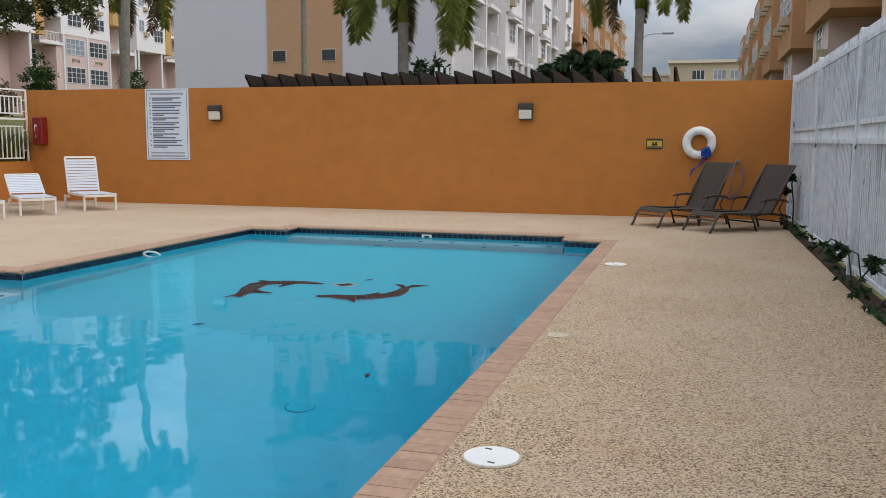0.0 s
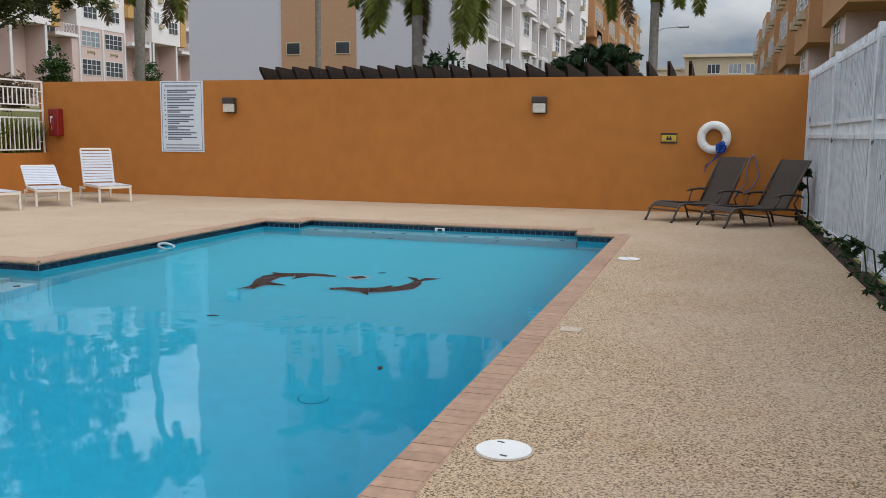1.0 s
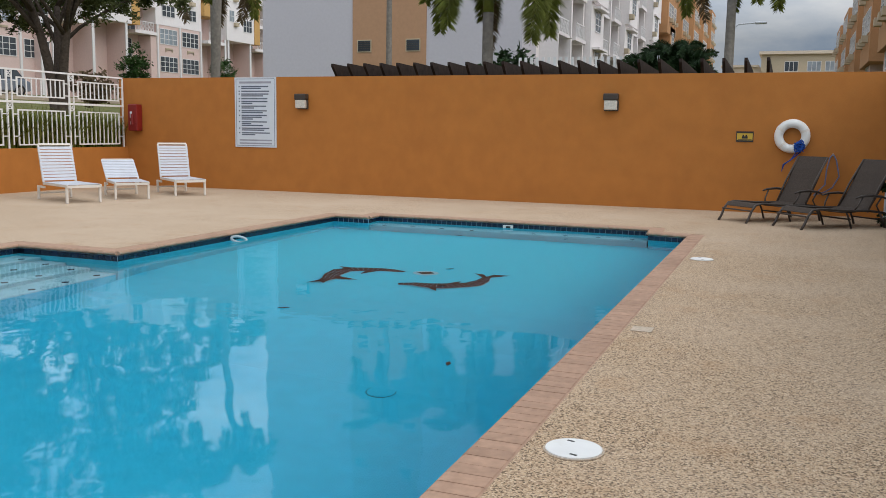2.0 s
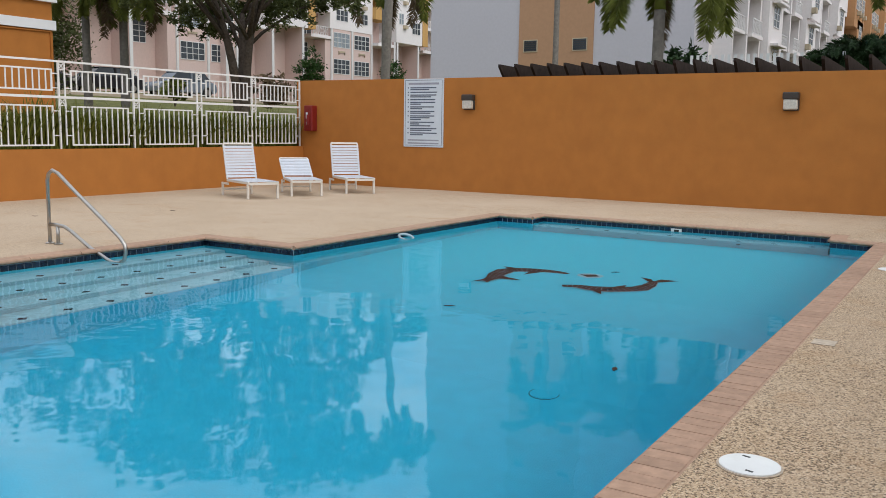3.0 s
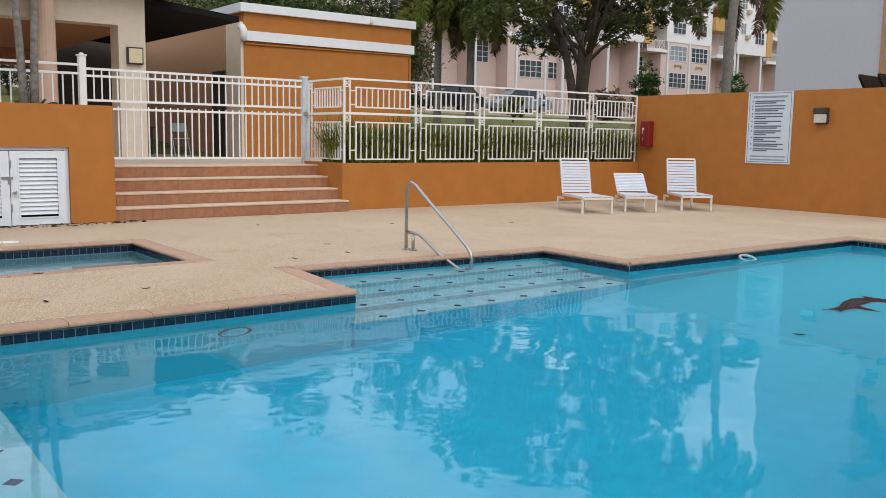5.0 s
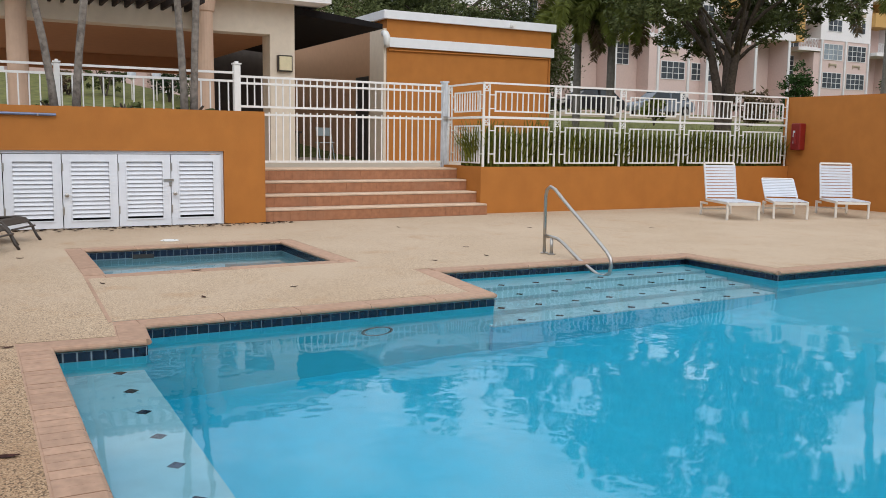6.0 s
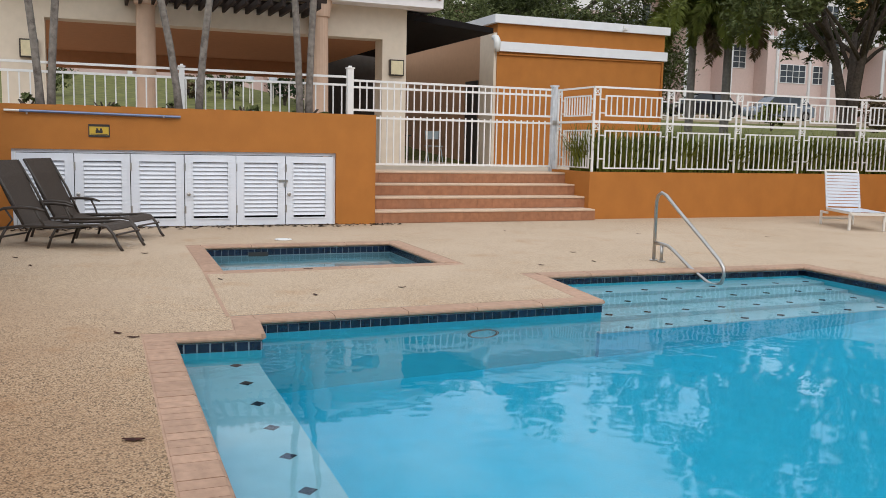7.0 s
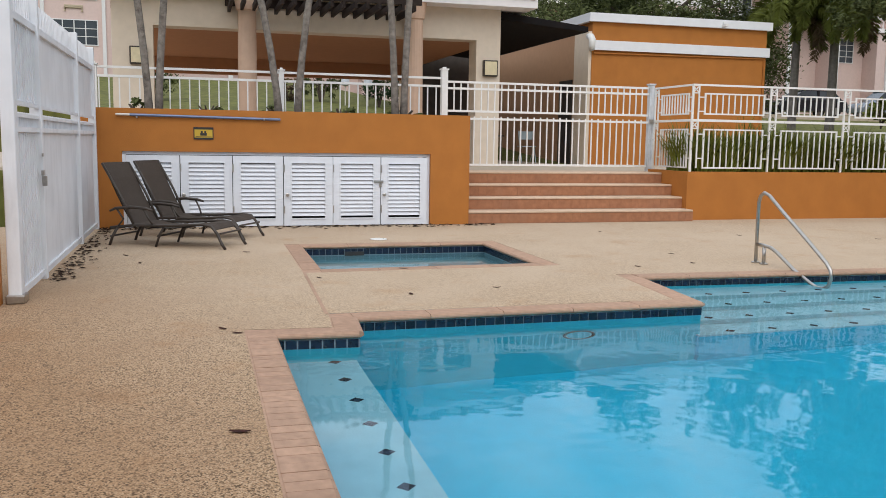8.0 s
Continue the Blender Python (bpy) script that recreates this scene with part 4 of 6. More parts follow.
warning_sign(pose(-0.79, WALL_Y, 1.275))
warning_sign(pose(SHED_X, -0.155, 1.37, 0, 0, 90))
fx = thing("extinguisher_cabinet", "red fire extinguisher cabinet on the orange wall", "cabinet", m=pose(-14.42, WALL_Y, 1.28))
part("case", Shape().box(-0.13, 0.13, -0.20, -0.001, 0, 0.62).bevel(0.02, 2), RED, fx)
part("window", Shape().box(-0.09, 0.09, -0.206, -0.201, 0.12, 0.5), RED, fx)
part("bottle", Shape().tube([(0, -0.209, 0.15), (0, -0.209, 0.4)], 0.03, 8), RED, fx)
part("label", Shape().box(-0.06, 0.0, -0.2075, -0.206, 0.3, 0.45).box(-0.05, 0.02, -0.2075, -0.206, 0.15, 0.22), SIGN_WHITE, fx)

ring = thing("life_ring", "white foam life ring with blue rope hung on the orange wall", "life ring", m=pose(0.01, WALL_Y - 0.06, 1.39))
part("ring", Shape().tube([(0.225 * math.cos(a * math.tau / 32), 0, 0.225 * math.sin(a * math.tau / 32)) for a in range(32)], 0.078, 12, closed=True), LID, ring, smooth=True)
for a in (-50, 225, 25, 150):
    c = Vector((0.225 * math.cos(radians(a)), 0, 0.225 * math.sin(radians(a))))
    t = Vector((-math.sin(radians(a)), 0, math.cos(radians(a))))
    part("band", Shape().tube([c - 0.02 * t, c + 0.02 * t], 0.081, 12), BLUE_ROPE if a in (-50,) else IVORY, ring)
rp = []
for i in range(90):
    a = i * 0.7
    rp.append((0.13 + 0.065 * math.cos(a) + 0.03 * math.sin(i * 1.3), -0.08 - 0.03 * math.sin(i * 0.9), -0.18 + 0.06 * math.sin(a) - 0.0008 * i * math.sin(i)))
part("rope_coil", Shape().tube(rp, 0.011, 5), BLUE_ROPE, ring, "tangled blue rope")
part("rope", Shape().tube([(0.1, -0.06, -0.25), (0.0, -0.05, -0.42), (-0.12, -0.05, -0.5), (-0.14, -0.04, -0.62), (-0.1, -0.04, -0.5), (0.02, -0.05, -0.4), (0.15, -0.05, -0.28)], 0.010, 5), BLUE_ROPE, ring)
hk = thing("hanging_hose", "loop of dark blue hose hung on a wall hook", "hose", m=pose(0.70, WALL_Y - 0.04, 0.30))
part("hook", Shape().box(-0.01, 0.01, -0.03, 0.04, 0.76, 0.80), STEEL, hk)
part("hose", Shape().tube([(0.0, 0, 0.79), (-0.05, 0, 0.72), (-0.09, -0.01, 0.5), (-0.1, -0.02, 0.25), (-0.28, -0.04, 0.05), (-0.1, -0.03, 0.12), (0.02, -0.02, 0.2), (0.12, 0, 0.4), (0.06, 0, 0.68), (0.0, 0, 0.79)], 0.012, 6), BLUE_POLE, hk)
pl = thing("pool_pole", "long blue telescopic pool pole hung on the orange wall", "pole", m=pose(SHED_X + 0.04, -1.43, 1.73))
part("pole", Shape().tube([(0, 0.2, 0), (0, 2.45, -0.03)], 0.021, 8), BLUE_POLE, pl)
part("grip", Shape().tube([(0, 0, 0.003), (0, 0.22, 0)], 0.017, 8), IVORY, pl)
for y in (0.3, 2.2):
    part("hook", Shape().box(-0.04, 0.03, y - 0.01, y + 0.01, -0.05, -0.02), STEEL, pl)

# ---- hand rail, lids, rings ----
setting("expansion_joint", Shape().prism([(-9.40, 0.785), (-9.40, 0.815), (-7.13, 0.725), (-7.13, 0.695)], -0.01, 0.0025), COPING, "brownish joint between two deck slabs", "joint")
hr = thing("pool_handrail", "polished steel hand rail at the pool steps", "handrail", m=pose(-9.27, 6.21, 0))
up = [(0, 0, 0.0), (0, 0, 0.4), (0, 0, 0.73), (0.03, 0, 0.81), (0.10, 0, 0.85), (0.20, 0, 0.82), (0.46, 0, 0.65), (0.93, 0, 0.36), (1.24, 0, 0.16), (1.31, 0, 0.09), (1.325, 0, 0.01), (1.29, 0, -0.08), (1.21, 0, -0.12), (1.12, 0, -0.125), (1.02, 0, -0.10), (0.72, 0, 0.01), (0.40, 0, 0.17), (0.28, 0, 0.215), (0.14, 0, 0.225), (0.0, 0, 0.225)]
part("rail", Shape().tube(up, 0.0215, 10), STEEL, hr, smooth=True)
part("leg", Shape().tube([(0.155, 0, 0), (0.155, 0, 0.215)], 0.0215, 10), STEEL, hr, smooth=True)
for x in (0, 0.155):
    part("flange", Shape().tube([(x, 0, 0.001), (x, 0, 0.012), (x, 0, 0.02)], [0.05, 0.05, 0.03], 14), STEEL, hr)


def skimmer_lid(x, y, r, label):
    ob = thing("deck_hatch", label, "hatch", group="deck hatches", m=pose(x, y, 0.001))
    part("ring", Shape().tube([(0, 0, 0), (0, 0, 0.004)], r + 0.010, 32), PALE_CEMENT, ob)
    part("disc", Shape().tube([(0, 0, 0.004), (0, 0, 0.009), (0, 0, 0.011)], [r, r, r - 0.006], 32), LID, ob)
    for dx, dy in ((-0.35, 0.62), (0.2, -0.70)):
        part("finger_slot", Shape().box(-0.017, 0.017, -0.006, 0.006, 0.0105, 0.0125, pose(dx * r * 0.7, dy * r, 0, 0, 0, -15)), BLACK, ob)


skimmer_lid(-0.834, 3.703, 0.125, "round white skimmer lid with two finger slots")
skimmer_lid(-0.865, 10.195, 0.125, "round white skimmer lid in the deck")
skimmer_lid(-12.35, 2.2, 0.12, "round white skimmer lid by the wading pool")
jb = thing("deck_box_cover", "worn pale cement junction cover set in the deck", "cover", m=pose(-0.93, 6.29, 0.001))
part("plate", Shape().box(-0.075, 0.075, -0.08, 0.08, 0, 0.004).bevel(0.002), PALE_CEMENT, jb)
fr = thing("pool_return_ring", "pale plastic ring at the waterline", "pool fitting", m=pose(-6.82, 9.95, WATER_Z))
part("ring", Shape().tube([(0.085 * math.cos(a * math.tau / 20), 0.13 * math.sin(a * math.tau / 20), 0.012 - 0.035 * math.cos(a * math.tau / 20)) for a in range(20)], 0.018, 8, closed=True), GROUT, fr, smooth=True)
sk = thing("skimmer_mouth", "white skimmer opening in the tiled pool wall", "skimmer", m=pose(-4.06, 13.25, -0.15))
part("frame", Shape().box(-0.09, -0.05, -0.02, 0.0, 0, 0.085).box(0.03, 0.07, -0.02, 0, 0, 0.085).box(-0.05, 0.03, -0.02, 0.0, 0.07, 0.085), LID, sk)
part("throat", Shape().box(-0.04, 0.02, -0.014, -0.001, 0.01, 0.10), BLACK, sk)
ks_ = thing("wading_skimmer", "dark skimmer opening in the wading pool wall", "skimmer", m=pose(-11.765, 1.75, -0.17))
part("throat", Shape().box(0, 0.015, -0.13, 0.13, 0.0, 0.08), BLACK, ks_)


# ---- loungers ----
def strap_lounger(x, y, turn, back_angle, label):
    """White strap lounger; local +x points to the foot end."""
    ob = thing("strap_lounger", label, "lounger", group="white loungers", m=pose(x, y, 0, 0, 0, turn))
    w, zs = 0.30, 0.33
    for sy in (-w, w):
        part("side_rail", Shape().box(0, 1.12, sy - 0.016, sy + 0.016, zs - 0.045, zs).bevel(0.006), IVORY, ob)
        part("leg", Shape().box(1.04, 1.09, sy - 0.02, sy + 0.02, 0, zs - 0.045).bevel(0.006), IVORY, ob)
        part("leg", Shape().box(-0.28, -0.23, sy - 0.02, sy + 0.02, 0, zs * 0.75).bevel(0.006), IVORY, ob)
        part("brace", Shape().box(-0.30, 0.06, sy - 0.012, sy + 0.012, zs - 0.11, zs - 0.07), IVORY, ob)
        part("back_rail", Shape().box(-0.72, 0, sy - 0.016, sy + 0.016, -0.02, 0.02, pose(0, 0, zs, 0, back_angle, 0)).bevel(0.005), IVORY, ob)
    part("foot_bar", Shape().box(1.08, 1.12, -w, w, zs - 0.055, zs - 0.01), IVORY, ob)
    part("top_bar", Shape().box(-0.74, -0.705, -w, w, -0.02, 0.02, pose(0, 0, zs, 0, back_angle, 0)), IVORY, ob)
    part("stretcher", Shape().box(-0.27, -0.24, -w, w, 0.10, 0.13), IVORY, ob)
    strap = Shape().box(-0.0245, 0.0245, -w - 0.018, w + 0.018, 0, 0.006).mesh("strap", STRAP)
    for i in range(18):
        part("strap", strap, None, ob, m=pose(0.04 + 0.06 * i, 0, zs))
    for i in range(11):
        d = 0.05 + 0.06 * i
        part("strap", strap, None, ob, m=pose(-d * math.cos(radians(back_angle)), 0, zs + d * math.sin(radians(back_angle)), 0, back_angle, 0) @ pose(0, 0, 0.02))
    return ob


def at_foot(fx, fy, turn, d=1.07):
    return fx - d * math.cos(radians(turn)), fy - d * math.sin(radians(turn)), turn


strap_lounger(*at_foot(-11.83, 12.47, -24), 74, "white strap lounger with its back raised, by the low planter")
strap_lounger(*at_foot(-11.67, 13.55, -40), 30, "white strap lounger with its back half lowered")
strap_lounger(*at_foot(-11.33, 14.87, -36), 76, "white strap lounger with its back raised, by the tall orange wall")


def sling_lounger(x, y, turn, back_angle, label):
    ob = thing("sling_lounger", label, "lounger", group="brown loungers", m=pose(x, y, 0, 0, 0, turn))
    w, zs = 0.31, 0.29
    rot = pose(0, 0, zs, 0, back_angle, 0)
    for sy in (-w, w):
        part("side_rail", Shape().tube([(-0.32, sy, zs - 0.06), (0.0, sy, zs - 0.02), (0.5, sy, zs - 0.01), (0.95, sy, zs + 0.02), (1.08, sy, zs), (1.16, sy, zs - 0.09), (1.22, sy, zs - 0.22), (1.27, sy, 0.0)], 0.019, 8), BROWN_METAL, ob, smooth=True)
        part("leg", Shape().tube([(-0.22, sy, zs - 0.05), (-0.3, sy, zs - 0.18), (-0.34, sy, 0)], 0.018, 8), BROWN_METAL, ob, smooth=True)
        part("leg", Shape().tube([(0.42, sy * 0.94, zs - 0.03), (0.36, sy * 0.94, 0.16), (0.30, sy * 0.94, 0)], 0.016, 8), BROWN_METAL, ob, smooth=True)
        part("back_rail", Shape().tube([rot @ Vector(p) for p in ((0.05, sy, 0), (-0.4, sy, 0.015), (-0.87, sy, -0.02))], 0.017, 8), BROWN_METAL, ob, smooth=True)
        part("armrest", Shape().tube([(-0.30, sy * 1.12, 0.45), (-0.22, sy * 1.12, 0.485), (0.0, sy * 1.12, 0.505), (0.2, sy * 1.12, 0.495), (0.30, sy * 1.12, 0.47)], [0.014, 0.019, 0.021, 0.019, 0.014], 8), BROWN_METAL, ob, smooth=True)
        part("arm_support", Shape().tube([(0.17, sy * 1.12, 0.49), (0.24, sy * 1.1, 0.36), (0.28, sy, zs - 0.01)], 0.013, 7), BROWN_METAL, ob, smooth=True)
        part("arm_support", Shape().tube([(-0.2, sy * 1.12, 0.48), (-0.12, sy * 1.08, 0.35), (-0.22, sy, 0.24)], 0.013, 7), BROWN_METAL, ob, smooth=True)
    for x_, z_ in ((1.20, 0.20), (-0.32, 0.12), (0.34, 0.14)):
        part("stretcher", Shape().tube([(x_, -w, z_), (x_, w, z_)], 0.013, 7), BROWN_METAL, ob)
    seat = Shape()
    prof = [(0.0, 0.0), (0.25, -0.035), (0.5, -0.04), (0.75, -0.015), (0.95, 0.02), (1.06, 0.015), (1.13, -0.04)]
    for (xa, za), (xb, zb) in zip(prof, prof[1:]):
        for d0, d1 in ((0.0, -0.008),):
            seat.face((xa, -w, zs + za), (xb, -w, zs + zb), (xb, w, zs + zb), (xa, w, zs + za))
            seat.face((xa, -w, zs + za + d1), (xa, w, zs + za + d1), (xb, w, zs + zb + d1), (xb, -w, zs + zb + d1))
    part("seat", seat, BROWN_MESH, ob)
    back = Shape()
    prof = [(0.0, 0.0), (-0.2, -0.02), (-0.45, -0.02), (-0.65, -0.01), (-0.88, -0.02)]
    for (xa, za), (xb, zb) in zip(prof, prof[1:]):
        for d in (0.0, -0.01):
            back.face(*[rot @ Vector(p) for p in ((xa, -w, za + d), (xb, -w, zb + d), (xb, w, zb + d), (xa, w, za + d))])
    part("backrest", back, BROWN_MESH, ob)
    return ob


sling_lounger(*at_foot(-0.82, 14.98, -134, 1.27), 62, "brown sling lounger with armrests, by the life ring")
sling_lounger(*at_foot(0.01, 14.40, -139, 1.27), 60, "brown sling lounger with armrests, beside the picket fence")
sling_lounger(*at_foot(-11.76, 0.20, 63, 1.27), 63, "taupe sling lounger with armrests, in front of the storage doors")
sling_lounger(*at_foot(-12.79, 0.50, 61, 1.27), 63, "taupe sling lounger with armrests, by the white metal screen")


# ---- plants ----
def leaf_cloud(shape, centre, radii, count, size, rnd_, flat=0.0):
    """Small folded leaves scattered in clumps through an uneven crown."""
    cx, cy, cz = centre
    clumps = []
    for _ in range(max(4, count // 45)):
        while True:
            p = Vector((rnd_.uniform(-1, 1), rnd_.uniform(-1, 1), rnd_.uniform(-1, 1)))
            if 0.25 < p.length < 1:
                break
        clumps.append((Vector((cx + p.x * radii[0], cy + p.y * radii[1], cz + p.z * radii[2])), rnd_.uniform(0.5, 1.1)))
    for c, k in clumps:
        for _ in range(count // len(clumps)):
            d = Vector((rnd_.gauss(0, 1), rnd_.gauss(0, 1), rnd_.gauss(0, 0.8))) * (0.13 * k * sum(radii) / 3)
            q = c + d
            a = Vector((rnd_.uniform(-1, 1), rnd_.uniform(-1, 1), rnd_.uniform(-0.9, 0.4))).normalized()
            b = a.orthogonal().normalized()
            b.rotate(Matrix.Rotation(rnd_.uniform(0, 6.28), 3, a))
            sz = size * rnd_.uniform(0.6, 1.25)
            vs = [shape.bm.verts.new(v) for v in (q - a * sz, q + b * sz * 0.38, q + a * sz, q - b * sz * 0.38)]
            shape.bm.faces.new(vs)


def broad_tree(x, y, z, height, crown, label, seed, stems=2, count=7000, leaf=0.16, trunk=0.3, fork=(0.45, 0.6), rise=(0.45, 1.25), limbs=5):
    rnd_ = random.Random(seed)
    ob = thing("tree", label, "tree", m=pose(x, y, z))
    tr, lm = Shape(), Shape()
    tips = []
    for s_ in range(stems):
        a = s_ * math.tau / stems + rnd_.uniform(-0.5, 0.5)
        pts, rad = [], []
        h0 = height * rnd_.uniform(*fork)
        for i in range(7):
            f = i / 6
            pts.append((math.cos(a) * (0.10 + 0.22 * height * 0.4 * f * f), math.sin(a) * (0.10 + 0.22 * height * 0.4 * f * f), h0 * f + (-0.15 if i == 0 else 0)))
            rad.append(trunk * (1.25 - 0.7 * f) * (1.3 if i == 0 else 1))
        tr.tube(pts, rad, 9)
        for j in range(limbs):
            b = a + rnd_.uniform(-1.3, 1.3)
            p0 = Vector(pts[4 + j % 3])
            ln = crown * rnd_.uniform(0.6, 1.05)
            e = rnd_.uniform(*rise)
            p1 = p0 + Vector((math.cos(b) * ln * 0.5, math.sin(b) * ln * 0.5, ln * 0.35 * e + 0.2))
            p2 = p0 + Vector((math.cos(b) * ln, math.sin(b) * ln, ln * 0.75 * e))
            lm.tube([p0, (p0 + p1) / 2 + Vector((0, 0, 0.1)), p1, p2], [trunk * 0.45, trunk * 0.36, trunk * 0.26, trunk * 0.1], 7)
            for k in range(3):
                q = p1.lerp(p2, rnd_.uniform(0.2, 1)) + Vector((rnd_.uniform(-1, 1), rnd_.uniform(-1, 1), rnd_.uniform(-0.3, 0.8))) * crown * 0.3
                lm.tube([p1.lerp(p2, 0.4), q], [trunk * 0.12, trunk * 0.03], 5)
                tips.append(q)
            tips.append(p2)
    part("trunk", tr, BARK, ob, smooth=True)
    part("limb", lm, BARK, ob, smooth=True)
    cr = Shape()
    per = max(60, count // len(tips))
    for t_ in tips:
        leaf_cloud(cr, t_, (crown * 0.30, crown * 0.30, crown * 0.22), per, leaf, rnd_)
    part("crown", cr, LEAF, ob)
    return ob


def bush(name, x, y, z, radii, count, leaf, label, seed, mat_=None, cat="bush"):
    rnd_ = random.Random(seed)
    ob = thing(name, label, cat, m=pose(x, y, z))
    st_ = Shape()
    for i in range(5):
        a = rnd_.uniform(0, 6.28)
        st_.tube([(0, 0, -0.15), (math.cos(a) * radii[0] * 0.3, math.sin(a) * radii[1] * 0.3, radii[2]), (math.cos(a) * radii[0] * 0.6, math.sin(a) * radii[1] * 0.6, radii[2] * 1.6)], [0.04, 0.025, 0.01], 5)
    part("stem", st_, BARK, ob)
    cr = Shape()
    leaf_cloud(cr, (0, 0, radii[2] * 1.05), radii, count, leaf, rnd_)
    part("foliage", cr, mat_ or LEAF_DARK, ob)
    return ob


def frond_mesh(name, length, droop, leaflets, material, seed, leaf_len=0.42, rows=3):
    """A feather frond along +x from the origin: it rises, bends over and hangs."""
    rnd_ = random.Random(seed)
    s_ = Shape()
    pts, p, e = [], Vector((0, 0, 0)), radians(52)
    n = 14
    for i in range(n + 1):
        pts.append(p.copy())
        p = p + Vector((math.cos(e), 0, math.sin(e))) * (length / n)
        e = max(radians(-86), e - droop / n * (0.6 + 1.1 * i / n))
    s_.tube(pts, [0.035 * (1 - 0.85 * i / n) for i in range(n + 1)], 5)
    for k in range(leaflets):
        f = 0.10 + 0.90 * (k + rnd_.random()) / leaflets
        i = min(n - 1, int(f * n))
        c = pts[i].lerp(pts[i + 1], f * n - i)
        d = (pts[i + 1] - pts[i]).normalized()
        side = Vector((0, 1, 0))
        up_ = d.cross(side)
        ang = rnd_.choice((-1, 1)) * rnd_.uniform(0.1, 1.0 if rows < 3 else 2.9)
        out = (side * math.cos(ang) * (1 if rows == 3 else rnd_.choice((-1, 1))) - up_ * math.sin(ang)).normalized()
        ln = leaf_len * (0.55 + 0.6 * math.sin(math.pi * min(1, f * 0.95 + 0.08))) * rnd_.uniform(0.8, 1.1)
        a = (out * 0.85 + d * 0.55).normalized()
        tip = c + a * ln + Vector((0, 0, -0.16 * ln))
        wv = a.cross(d).normalized().cross(a) * 0.013
        m_ = c + a * ln * 0.5
        v = [s_.bm.verts.new(q) for q in (c - wv * 0.6, m_ - wv * 1.5, tip, m_ + wv * 1.5, c + wv * 0.6)]
        s_.bm.faces.new(v)
    s_.sheet = True
    return s_.mesh(name, material)


FRONDS = [frond_mesh("frond", 2.6, radians(225), 560, FROND, 1), frond_mesh("frond", 2.7, radians(190), 560, FROND, 2), frond_mesh("frond", 2.3, radians(110), 380, FROND, 3)]
FRONDS_DARK = [frond_mesh("frond", 2.5, radians(150), 520, LEAF_DARK, 6), frond_mesh("frond", 2.3, radians(100), 480, LEAF_DARK, 7)]
FROND_OLD = frond_mesh("dry_frond", 2.2, radians(230), 240, FROND_DRY, 4, 0.35)


def palm(x, y, z, height, r0, r1, label, seed, fronds=11, lean=(0.0, 0.0), dry=1, scale=1.0, turn=None, bark=None, leaf_set=None):
    rnd_ = random.Random(seed)
    ob = thing("palm_tree", label, "palm", m=pose(x, y, z))
    pts = [(lean[0] * (i / 8) ** 1.5, lean[1] * (i / 8) ** 1.5, -0.2 + (height + 0.2) * i / 8) for i in range(9)]
    tr = Shape().tube(pts, [(r0 + (r1 - r0) * i / 8) * (1.25 if i == 0 else 1) for i in range(9)], 12)
    part("trunk", tr, bark or PALM_BARK, ob, smooth=True)
    top = Vector(pts[-1])
    leaves = leaf_set or FRONDS
    part("crownshaft", Shape().tube([top, top + Vector((0, 0, 0.35)), top + Vector((0, 0, 0.75))], [r1 * 1.1, r1 * 0.95, r1 * 0.4], 10), FROND, ob, smooth=True)
    for i in range(fronds):
        a = (turn or 0) + 360 * i / fronds + rnd_.uniform(-12, 12)
        part("frond", leaves[i % len(leaves)], None, ob, m=Matrix.Translation(top + Vector((0, 0, 0.55 + 0.15 * (i % 3)))) @ pose(0, 0, 0, 0, rnd_.uniform(-8, 12) - 12 * (i % 3), a) @ Matrix.Scale(scale * rnd_.uniform(0.9, 1.1), 4))
    for i in range(dry):
        part("dry_frond", FROND_OLD, None, ob, m=Matrix.Translation(top + Vector((0, 0, 0.4))) @ pose(0, 0, 0, 0, 20, rnd_.uniform(0, 360)) @ Matrix.Scale(scale, 4))
    return ob


# palms behind the back wall
palm(-7.75, 23.0, 0.0, 4.55, 0.17, 0.14, "foxtail palm with drooping green fronds behind the orange wall", 11, fronds=14, turn=20, scale=1.1)
palm(-13.9, 30.0, 0.6, 6.9, 0.12, 0.095, "slim palm behind the orange wall", 12, fronds=9)
palm(-1.70, 25.5, 0.0, 5.05, 0.15, 0.12, "palm with bright fronds beside the street lamp", 13, fronds=11, scale=0.85)
palm(-21.2, 29.5, 1.2, 9.7, 0.20, 0.15, "tall leaning palm by the car park", 14, fronds=11, lean=(0.35, 0.25), dry=1)
palm(-22.4, 31.2, 1.2, 5.5, 0.15, 0.12, "low palm with hanging dry fronds behind the tall palm", 19, fronds=4, dry=4, scale=1.25, turn=35)
palm(-27.6, 20.4, 1.4, 3.7, 0.16, 0.13, "palm by the lawn behind the railing", 15, fronds=12)
palm(-26.6, 21.2, 1.3, 4.0, 0.17, 0.14, "palm with dense dark fronds by the lawn", 16, fronds=13)
for i, (x, y, h) in enumerate(((-4.9, 33.0, 2.7), (-4.2, 33.6, 3.1), (-3.6, 33.2, 2.6))):
    palm(x, y, 0.0, h, 0.07, 0.05, "bushy dark green clump palm behind the orange wall", 170 + i, fronds=18, dry=0, scale=0.62, turn=17 * i, leaf_set=FRONDS_DARK)
